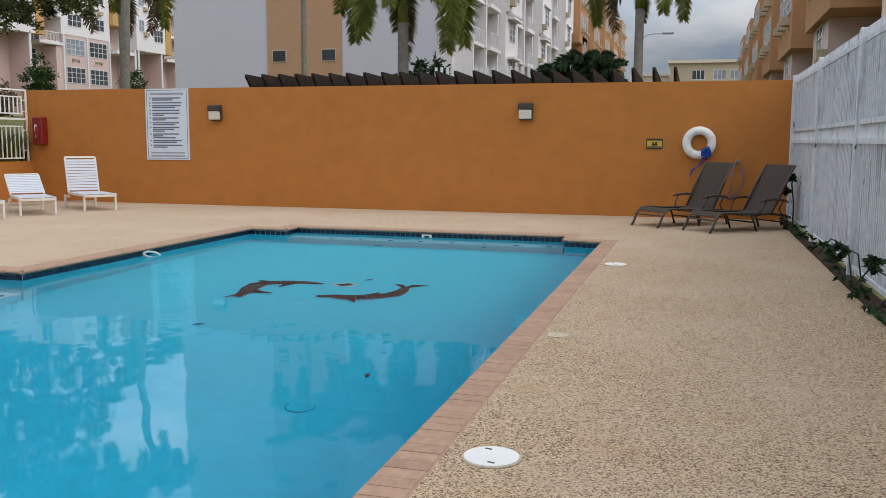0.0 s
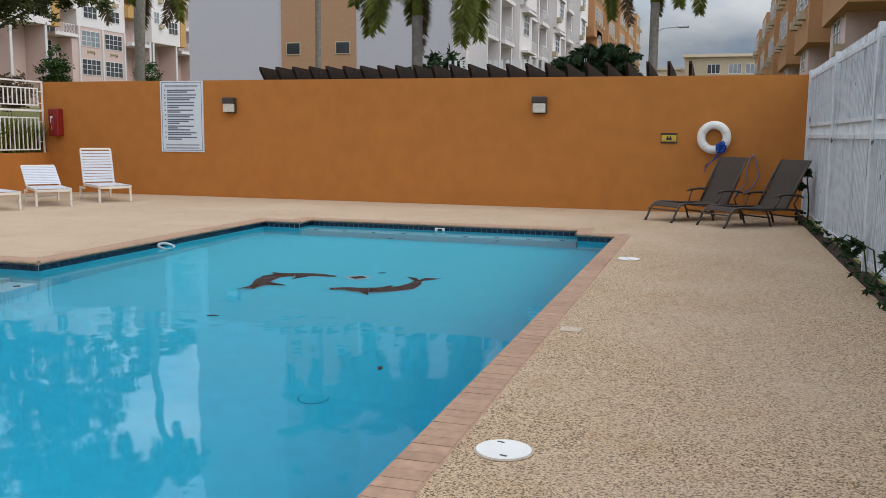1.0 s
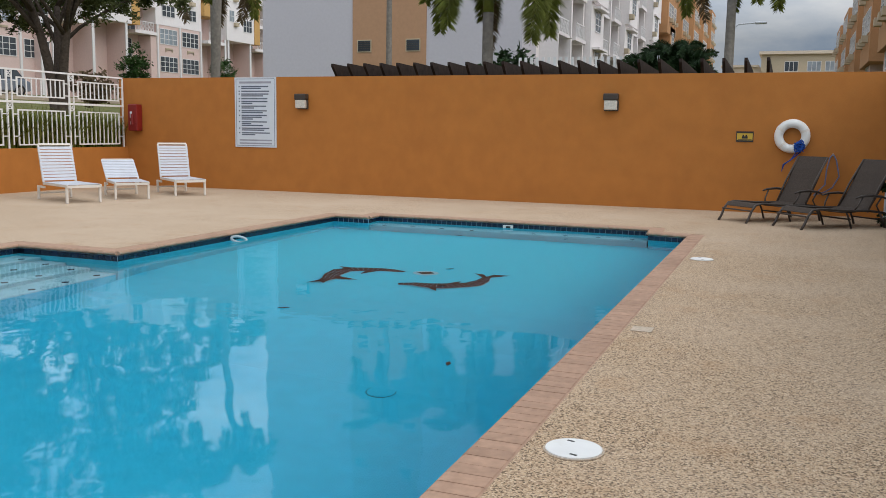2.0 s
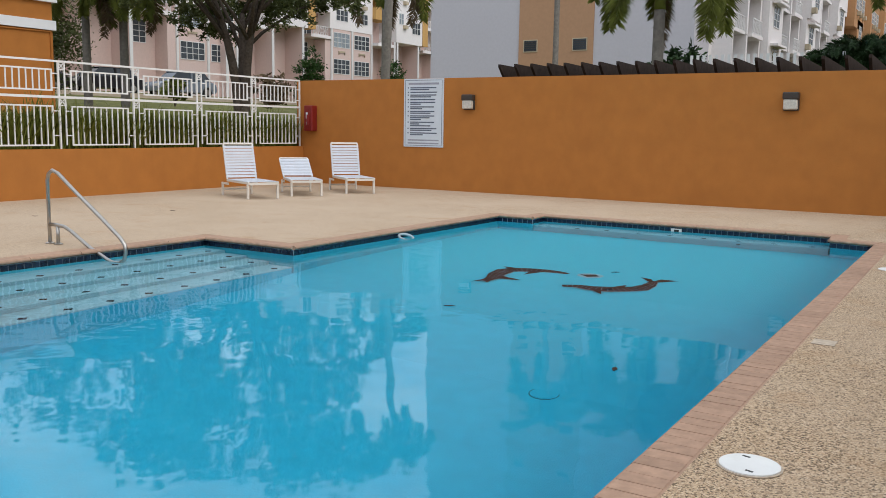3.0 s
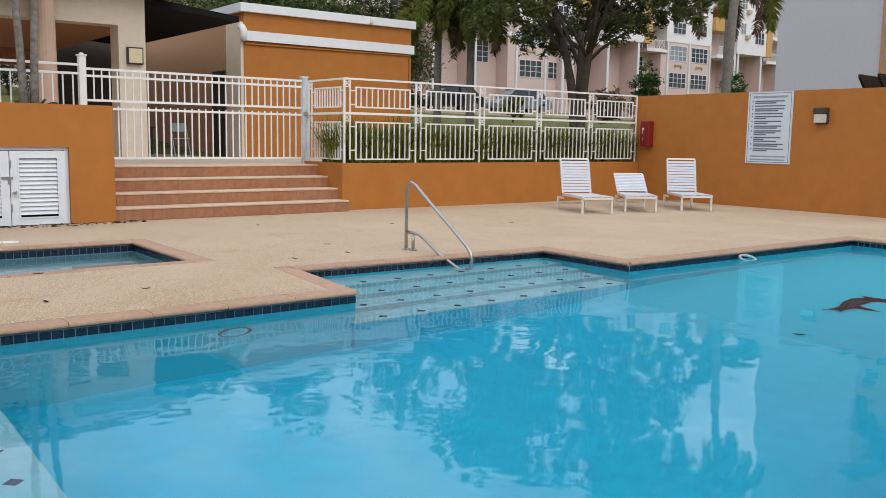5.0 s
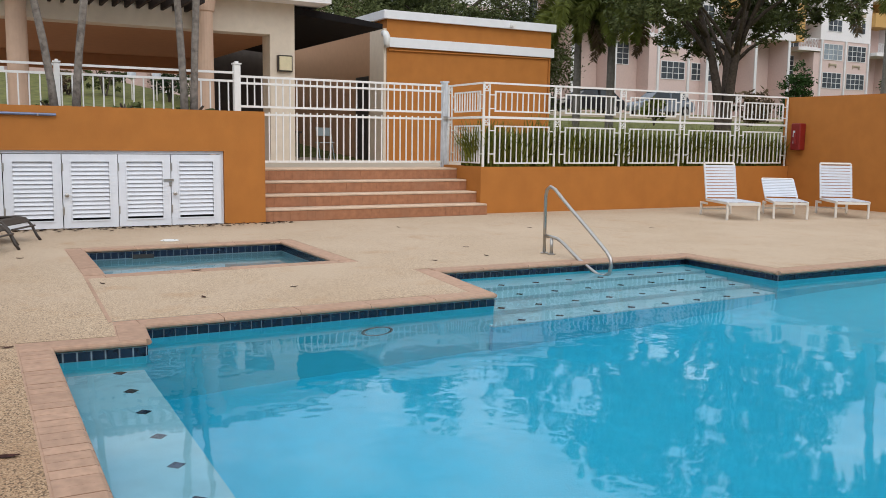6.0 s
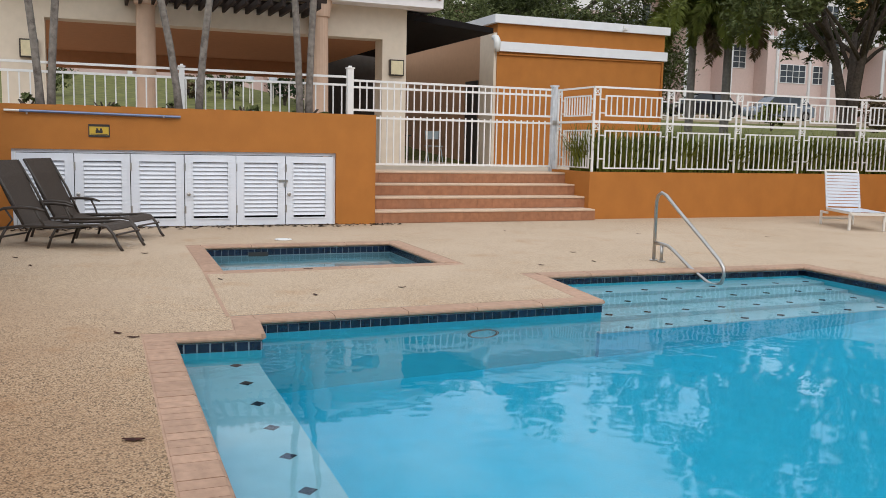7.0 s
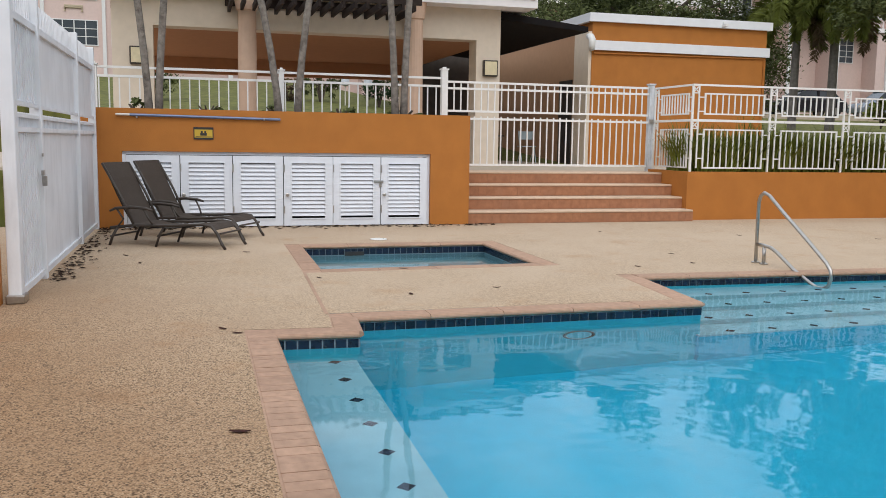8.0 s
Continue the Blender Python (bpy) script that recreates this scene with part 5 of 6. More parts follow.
# slim palms in the raised planter
for i, (y, dx, dy) in enumerate(((-0.98, -0.05, -0.25), (-0.85, 0.05, 0.2), (1.11, 0.0, -0.45), (1.39, 0.0, 0.32), (3.11, 0.0, -0.14), (3.25, 0.0, 0.12))):
    palm(-15.4, y, 1.7, 5.2, 0.062, 0.050, "slim mottled palm in the raised planter", 30 + i, fronds=7, lean=(dx * 2.5, dy * 2.6), dry=0, scale=0.75, bark=SLIM_BARK)
broad_tree(-20.6, 20.9, 1.2, 9.6, 3.2, "broad tree with forked trunk and dull green crown on the lawn", 3, stems=3, count=80000, leaf=0.086, trunk=0.155, fork=(0.36, 0.50), rise=(0.3, 2.6), limbs=7)
broad_tree(-34.0, 18.5, 2.2, 9.0, 4.5, "leafy tree behind the orange service building", 4, stems=2, count=36000, leaf=0.09, trunk=0.22)
broad_tree(-44.0, 12.0, 3.0, 9.5, 5.0, "leafy tree far behind the service building", 6, stems=2, count=30000, leaf=0.11, trunk=0.3)
def strap_clump(x, y, z, rx, ry, tall, count, label, seed, material):
    """A clump of long arching strap leaves that rise from the soil."""
    rnd_ = random.Random(seed)
    ob = thing("hedge_plant", label, "plant", group="hedge plants", m=pose(x, y, z))
    s_ = Shape()
    s_.sheet = True
    for _ in range(count):
        a_, q = rnd_.uniform(0, math.tau), math.sqrt(rnd_.random())
        c_ = Vector((rx * q * math.cos(a_), ry * q * math.sin(a_), 0))
        b_ = rnd_.uniform(0, math.tau)
        d_ = Vector((math.cos(b_), math.sin(b_), 0))
        side = Vector((-d_.y, d_.x, 0))
        h_, reach, sag = tall * rnd_.uniform(0.55, 1.12), tall * rnd_.uniform(0.12, 0.7), rnd_.uniform(0.1, 0.75)
        w_ = rnd_.uniform(0.011, 0.020)
        prev = None
        for k in range(5):
            f = k / 4
            p_ = c_ + d_ * reach * f ** 1.5 + Vector((0, 0, h_ * (f - sag * 0.5 * f ** 3)))
            t_ = w_ * (1 - 0.9 * f ** 2)
            cur = [s_.bm.verts.new(p_ - side * t_), s_.bm.verts.new(p_ + side * t_)]
            if prev:
                s_.bm.faces.new((prev[0], prev[1], cur[1], cur[0]))
            prev = cur
    part("leaves", s_, material, ob)
    st_ = Shape()
    st_.tube([(0, 0, -0.04), (0, 0, 0.10)], [0.07, 0.04], 7)
    part("root_stock", st_, BARK, ob)
    return ob


for i in range(14):
    strap_clump(-15.36 + 0.10 * (i % 2), 9.02 + 0.60 * i, PLANT_Z - 0.06, 0.36, 0.40, (0.98, 0.86, 0.92)[i % 3], 900,
                "dense clump of arching green strap leaves behind the white railing", 50 + i, HEDGE_LEAF)
strap_clump(-15.85, 9.05, PLANT_Z - 0.06, 0.30, 0.30, 1.15, 130, "spiky yellow-green plant beside the gate post", 70, FROND)
strap_clump(-15.55, 10.3, PLANT_Z - 0.06, 0.25, 0.4, 1.25, 150, "tall spiky yellow-green plant in the hedge", 69, FROND)
bush("shrub", -25.9, 30.5, 1.2, (0.66, 0.66, 1.75), 6500, 0.075, "rounded green shrub by the car park", 71, LEAF_GREEN)
bush("shrub", -22.9, 32.6, 1.0, (0.75, 0.75, 1.6), 5000, 0.075, "green shrub by the tall palm", 72, LEAF_GREEN)
for i, (x, y, rz) in enumerate(((-33.0, 12.5, 2.9), (-35.0, 17.0, 3.0), (-39.0, 9.5, 3.3), (-33.5, 21.5, 2.6))):
    bush("tall_shrub", x, y, land(x, y), (2.6, 2.6, rz), 20000, 0.085, "tall green shrub behind the service building", 140 + i, LEAF)
bush("shrub", -11.9, 24.0, 0.4, (0.5, 0.5, 1.35), 1400, 0.10, "bright green shrub behind the orange wall", 73, LEAF_GREEN)
bush("shrub", -14.0, 45.0, 1.2, (1.6, 1.2, 2.2), 2200, 0.2, "dark shrub against the grey building", 74)
bush("shrub", -31.0, 33.5, 2.4, (1.6, 1.2, 0.7), 1500, 0.14, "reddish low shrub by the parked cars", 76, FROND_DRY)
bush("shrub", -34, 30.0, 2.4, (0.8, 0.8, 0.6), 900, 0.12, "yellow-green shrub near the parked cars", 77, FROND)
for i in range(5):
    bush("planter_flower", -16.0, -1.2 + 1.15 * i, SHED_Z - 0.14, (0.22, 0.3, 0.16), 160, 0.07, "low green plant in the raised planter", 90 + i, LEAF)
# creeping weeds along the picket fence
wd = tagged(thing("fence_weeds", "straggling dark green vine at the foot of the picket fence", "vine", kind="stuff"), kind="stuff")
rnd = random.Random(8)
ws = Shape()
for i in range(22):
    y = 6.0 + 10.8 * rnd.random() ** 0.8
    leaf_cloud(ws, (FENCE_X - 0.10 - 0.12 * rnd.random(), y, 0.06 + 0.16 * rnd.random() ** 2), (0.10, 0.2, 0.05), 26, 0.042, rnd)
leaf_cloud(ws, (FENCE_X - 0.12, 15.6, 0.72), (0.18, 0.25, 0.16), 160, 0.07, rnd)
ws.tube([(FENCE_X - 0.05, 15.6, 0), (FENCE_X - 0.06, 15.55, 0.4), (FENCE_X - 0.1, 15.6, 0.75)], 0.012, 5)
for y in (7.4, 9.0, 9.6):
    ws.tube([(FENCE_X - 0.06, y, 0), (FENCE_X - 0.1, y + 0.1, 0.35), (FENCE_X - 0.25, y + 0.2, 0.42), (FENCE_X - 0.36, y + 0.25, 0.25)], 0.008, 5)
    leaf_cloud(ws, (FENCE_X - 0.2, y + 0.15, 0.36), (0.18, 0.18, 0.14), 70, 0.06, rnd)
part("foliage", ws, LEAF_DARK, wd)
setting("weed_bed", Shape().box(FENCE_X - 0.16, FENCE_X + 0.02, 2.0, 16.9, 0.0, 0.012), LITTER, "strip of dark soil along the picket fence", "soil")


# ---- fallen leaves ----
def dead_leaf(x, y, size, turn, curl):
    ob = thing("fallen_leaf", "dry dark brown fallen leaf on the deck", "leaf", group="fallen leaves", m=pose(x, y, 0.003, 0, 0, turn))
    s_ = Shape()
    n = 6
    prev = None
    for i in range(n + 1):
        f = i / n
        w_ = 0.42 * size * math.sin(math.pi * (0.04 + 0.92 * f)) ** 0.8
        zz = curl * (f - 0.5) ** 2 * 4
        cur = [s_.bm.verts.new(((f - 0.5) * 2 * size, k * w_, zz + abs(k) * curl * 0.8)) for k in (-1, 0, 1)]
        if prev:
            s_.bm.faces.new((prev[0], cur[0], cur[1], prev[1]))
            s_.bm.faces.new((prev[1], cur[1], cur[2], prev[2]))
        prev = cur
    part("blade", s_, LEAF_DEAD, ob)


for x, y, sz, tr_ in ((-4.33, -0.11, 0.062, 75), (-6.55, -0.02, 0.05, 75), (-6.72, -0.12, 0.05, 40), (-7.9, 1.6, 0.05, 10), (-8.1, 2.5, 0.045, 80), (-9.2, 4.6, 0.05, 30), (-9.5, 1.9, 0.06, 75),
                      (-9.35, 5.4, 0.05, 12), (-12.9, 5.9, 0.05, 5), (-11.2, 0.3, 0.05, 66), (-10.4, -0.9, 0.05, 15), (-11.1, -1.1, 0.05, 50), (-12.1, 7.9, 0.05, 30), (-11.3, 9.8, 0.05, 30), (-9.0, 0.9, 0.045, 30), (-10.2, 5.6, 0.045, 60)):
    dead_leaf(x, y, sz * 0.85, tr_, 0.005)
lt = tagged(thing("leaf_litter", "scattered dead leaves swept against the storage doors", "leaf litter", kind="stuff"), kind="stuff")
ls = Shape()
rnd = random.Random(21)
for i in range(520):
    if i % 3:
        x, y = SHED_X + 0.03 + abs(rnd.gauss(0, 0.16)), rnd.uniform(GATE_Y, 4.6)
    else:
        x, y = rnd.uniform(SHED_X, -9.2), GATE_Y + 0.05 + abs(rnd.gauss(0, 0.13))
    a, sz = rnd.uniform(0, 6.28), rnd.uniform(0.02, 0.055)
    c, s2 = math.cos(a) * sz, math.sin(a) * sz
    z0 = 0.004 + 0.008 * rnd.random()
    ls.face((x - c, y - s2, z0), (x + s2 * 0.5, y - c * 0.5, z0 + 0.008), (x + c, y + s2, z0), (x - s2 * 0.5, y + c * 0.5, z0 + 0.012))
part("blades", ls, LITTER, lt)
# leaves adrift on and in the water
for x, y, zz in ((-3.1, 7.9, WATER_Z), (-4.4, 11.9, WATER_Z), (-2.9, 12.2, WATER_Z), (-3.9, 6.3, WATER_Z), (-2.0, 5.2, WATER_Z), (-3.4, 8.9, WATER_Z)):
    ob = thing("floating_leaf", "small dark leaf adrift on the pool water", "leaf", group="floating leaves", m=pose(x, y, zz + 0.003, 0, 0, 40 * x))
    part("blade", Shape().prism([(-0.05, 0), (-0.01, -0.018), (0.04, -0.004), (0.05, 0.006), (0.0, 0.02)], 0, 0.004), LITTER, ob)

# ---- pergola behind the back wall ----
pg = thing("pergola", "dark stained timber pergola behind the orange wall", "pergola", m=pose(0, 0, 0))
for y in (18.3, 21.2):
    part("beam", Shape().box(-9.7, -0.45, y - 0.05, y + 0.05, 2.38, 2.56), PERGOLA, pg)
rafter = Shape().prism([(0.30, 0.0), (3.0, 0.0), (3.0, 0.30), (0.0, 0.36), (0.0, 0.30)], -0.028, 0.028, pose(0, 0, 0, 90, 0, 90)).mesh("rafter", PERGOLA)
for i in range(24):
    part("rafter", rafter, None, pg, m=pose(-9.52 + 0.393 * i, 17.55, 2.46))
for x in (-9.4, -6.3, -3.3, -0.7):
    for y in (18.3, 21.2):
        part("post", Shape().box(x - 0.06, x + 0.06, y - 0.06, y + 0.06, 0, 2.38), PERGOLA, pg)

# ---- pavilion on the terrace ----
pv = thing("pavilion", "cream open pavilion with peach columns and brown ceiling", "pavilion", m=pose(0, 0, 0))
part("pillar", Shape().box(-20.0, -19.5, -1.87, -1.07, LANDING_Z, 3.67), CREAM, pv)
part("pillar", Shape().box(-20.05, -19.5, 5.88, 6.45, LANDING_Z, 3.67), CREAM, pv)
part("beam", Shape().box(-20.0, -19.5, -1.87, 6.45, 3.67, 4.36), CREAM, pv)
part("fascia", Shape().box(-20.2, -18.95, -2.2, 7.12, 4.36, 4.56), WHITE_WALL, pv)
part("ceiling_slab", Shape().box(-27.5, -20.0, -1.87, 6.45, 3.70, 3.95), CEILING, pv)
part("pillar", Shape().box(-27.5, -27.1, -1.87, -1.45, LANDING_Z, 3.7), CEILING, pv)
part("pillar", Shape().box(-27.5, -27.1, 5.9, 6.45, LANDING_Z, 3.7), CREAM, pv)
part("beam", Shape().box(-27.5, -27.15, -1.87, 6.45, 3.25, 3.70), CEILING, pv)
for y in (0.80, 4.36):
    col = Shape().tube([(-19.2, y, LANDING_Z - 0.01), (-19.2, y, LANDING_Z + 0.12), (-19.2, y, LANDING_Z + 0.13), (-19.2, y, 4.0), (-19.2, y, 4.02), (-19.2, y, 4.08), (-19.2, y, 4.14), (-19.2, y, 4.36)], [0.25, 0.25, 0.205, 0.185, 0.22, 0.23, 0.24, 0.27], 20)
    part("column", col, PEACH, pv, smooth=False)
tl = Shape()
for i in range(47):
    y = -2.2 + 0.2 * i
    tl.tube([(-18.9, y, 4.60), (-20.3, y, 4.95), (-23.5, y, 5.9)], 0.085, 6)
part("roof", tl, ROOF_TILE, pv)
part("roof_deck", Shape().face((-18.95, -2.2, 4.56), (-18.95, 7.12, 4.56), (-23.6, 7.12, 5.85), (-23.6, -2.2, 5.85)).box(-23.7, -23.5, -2.2, 7.12, 4.5, 5.85), ROOF_TILE, pv)
tp = thing("trellis", "dark timber trellis in front of the pavilion beam", "trellis", m=pose(0, 0, 0))
for y in [0.45 + 0.24 * i for i in range(16)]:
    part("slat", Shape().box(-19.48, -17.9, y - 0.03, y + 0.03, 4.00, 4.12), PERGOLA, tp)
part("rail", Shape().box(-17.98, -17.9, 0.37, 4.2, 4.12, 4.24).box(-19.46, -19.40, 0.37, 4.2, 4.12, 4.3), PERGOLA, tp)


def box_lamp(y, z, x=-19.5):
    ob = thing("box_wall_lamp", "square bronze wall lamp with a pale lens", "lamp", group="pavilion lamps", m=pose(x, y, z))
    part("frame", Shape().box(0.001, 0.10, -0.17, 0.17, -0.18, 0.18).bevel(0.01), BROWN_METAL, ob)
    part("lens", Shape().box(0.10, 0.115, -0.14, 0.14, -0.15, 0.15), LAMP_WARM, ob)


box_lamp(-1.36, 3.05)
box_lamp(6.20, 3.05)

# ---- garden beyond the pavilion ----
setting("garden_wall", Shape().box(-31.2, -31.0, -2.6, 6.4, 0.4, 2.33), ORANGE, "low orange wall at the edge of the lawn", "wall")
for i, (x, y, rr, mt) in enumerate(((-36.5, 3.4, 0.5, FROND_DRY), (-36.5, 4.7, 0.75, LEAF), (-36.0, 7.0, 0.8, LEAF_DARK), (-35.5, -1.5, 0.7, LEAF))):
    bush("shrub", x, y, land(x, y), (rr, rr, rr * 0.95), 1500, 0.075, "rounded garden shrub on the lawn beyond the pavilion", 160 + i, mt)
for y in (5.45, 6.35):
    um = thing("folded_parasol", "folded white garden parasol on a pole", "parasol", group="folded parasols", m=pose(-35.0, y, land(-35.0, y)))
    part("pole", Shape().tube([(0, 0, 0), (0, 0, 2.3)], 0.022, 8), IVORY, um)
    part("canopy", Shape().tube([(0, 0, 0.75), (0, 0, 0.8), (0, 0, 1.5), (0, 0, 2.15), (0, 0, 2.28)], [0.05, 0.17, 0.13, 0.05, 0.02], 9), STRAP, um)

# ---- service building with its awning ----
sb = thing("service_building", "orange flat-roofed building with white bands", "building", m=pose(0, 0, 0))
part("wall", Shape().box(-30, -21, 9.42, 14.50, 0.6, 4.44), ORANGE, sb)
part("side_wall", Shape().box(-21.9, -21.02, 9.34, 9.418, 0.6, 4.2), CREAM, sb)
# deeper stretch in tan instead of cream: passage shade put into the colour
part("side_wall", Shape().box(-29.9, -21.9, 9.345, 9.418, 0.6, 4.2), TAN_WALL, sb)
part("parapet_band", Shape().box(-30.1, -20.90, 9.30, 14.60, 4.44, 4.65), WHITE, sb)
part("cornice_band", Shape().box(-30.05, -20.92, 9.36, 14.56, 3.74, 3.98), WHITE, sb)
part("conduit", Shape().tube([(-20.97, 9.45, 3.66), (-20.97, 14.42, 3.70), (-20.97, 14.42, 1.0)], 0.022, 6), ORANGE, sb)
part("downpipe_elbow", Shape().tube([(-20.9, 9.38, 3.72), (-20.88, 9.36, 3.84), (-20.88, 9.36, 3.98), (-20.95, 9.36, 4.06), (-21.1, 9.36, 4.09)], [0.06, 0.085, 0.09, 0.085, 0.07], 10), LID, sb, smooth=True)
part("security_camera", Shape().box(-20.9, -20.72, 13.05, 13.13, 4.47, 4.53).box(-20.9, -20.86, 13.07, 13.11, 4.53, 4.6), LID, sb)
part("door", Shape().box(-22.75, -21.95, 9.30, 9.338, LANDING_Z, 3.05), BLACK, sb)
aw = thing("awning", "sloping canopy between pavilion and service building, blackened for its unlit underside", "awning", m=pose(0, 0, 0))
s = Shape()
s.prism([(6.50, 4.16), (8.66, 3.99), (8.66, 4.11), (6.50, 4.34)], 19.6, 27.5, Matrix(((0, 0, -1, 0), (1, 0, 0, 0), (0, 1, 0, 0), (0, 0, 0, 1))))
part("roof_panel", s, AWNING, aw)
# dark bronze colour stands in for shade deep in the passage
setting("wall_passage", Shape().box(-28.3, -28.0, 6.45, 9.34, 0.6, 4.2), BROWN_METAL, "back wall of the covered passage, coloured dark for the shade there", "wall")
fc = thing("folding_chair", "white folding chair leaning in the covered passage", "chair", m=pose(-22.5, 8.3, LANDING_Z))
for dy in (-0.2, 0.2):
    part("leg", Shape().tube([(0.2, dy, 0), (-0.12, dy, 0.85)], 0.014, 6).tube([(-0.2, dy * 0.9, 0), (0.12, dy * 0.9, 0.45)], 0.011, 6), GROUT, fc)
part("seat", Shape().box(-0.18, 0.2, -0.2, 0.2, 0.43, 0.45), GROUT, fc)
part("backrest", Shape().box(-0.14, -0.11, -0.19, 0.19, 0.62, 0.84), GROUT, fc)
tb = thing("patio_table", "dark table in the shade of the covered passage", "table", m=pose(-24.5, 7.6, LANDING_Z))
part("tabletop", Shape().box(-0.5, 0.5, -0.6, 0.6, 0.70, 0.74), BROWN_METAL, tb)
for dx in (-0.42, 0.42):
    for dy in (-0.52, 0.52):
        part("leg", Shape().box(dx - 0.025, dx + 0.025, dy - 0.025, dy + 0.025, 0, 0.70), BROWN_METAL, tb)


# ---- apartment buildings ----
def window_mesh(w, h, cols, rows):
    """One connected lattice: outer frame, mullions and transoms."""
    fr = Shape()
    ys, zs, bar_y, bar_z = [], [], [], []
    for cuts, flags, n_, lo, hi, t_ in ((ys, bar_y, cols, -w / 2, w / 2, 0.03), (zs, bar_z, rows, 0, h, 0.022)):
        edge = [lo - 0.06, lo]
        for i in range(1, n_):
            c_ = lo + (hi - lo) * i / n_
            edge += [c_ - t_, c_ + t_]
        cuts += edge + [hi, hi + 0.06]
        flags += [i % 2 == 0 for i in range(len(cuts) - 1)]
    v = [[fr.bm.verts.new((0.05, y_, z_)) for z_ in zs] for y_ in ys]
    faces = []
    for i in range(len(ys) - 1):
        for j in range(len(zs) - 1):
            if bar_y[i] or bar_z[j]:
                faces.append(fr.bm.faces.new((v[i][j], v[i + 1][j], v[i + 1][j + 1], v[i][j + 1])))
    ext = bmesh.ops.extrude_face_region(fr.bm, geom=faces)
    for e in ext["geom"]:
        if isinstance(e, bmesh.types.BMVert):
            e.co.x = 0.0
    return fr.mesh("window", FRAME_WHITE)


WIN_M = {}


def window(parent, x, y, z, turn, w=1.8, h=1.3, cols=3, rows=3, pane=None):
    key = (w, h, cols, rows)
    if key not in WIN_M:
        WIN_M[key] = window_mesh(*key), {g: Shape().box(0.003, 0.02, -w / 2, w / 2, 0, h).mesh("pane", g) for g in (GLASS, GLASS_PALE)}
    ob = part("window", WIN_M[key][0], None, parent, m=pose(x, y, z, 0, 0, turn))
    part("pane", WIN_M[key][1][pane or GLASS], None, ob)
    return ob


AC = Shape().box(0, 0.35, -0.33, 0.33, 0, 0.40).box(0.352, 0.36, -0.28, 0.28, 0.05, 0.35).mesh("air_conditioner", BEIGE_WALL)
BAL = Shape()
for i in range(7):
    BAL.box(-0.02, 0.02, -1.2 + 0.4 * i - 0.02, -1.2 + 0.4 * i + 0.02, 0, 0.9)
for i in range(6):
    for sg_ in (-1, 1):
        BAL.box(-0.01, 0.01, -0.45, 0.45, -0.015, 0.015, pose(0, -1.0 + 0.4 * i, 0.45, sg_ * 66))
BAL.box(-0.03, 0.03, -1.25, 1.25, 0.88, 0.94).box(-0.03, 0.03, -1.25, 1.25, 0.02, 0.07)
BAL = BAL.mesh("balcony_rail", FRAME_WHITE)


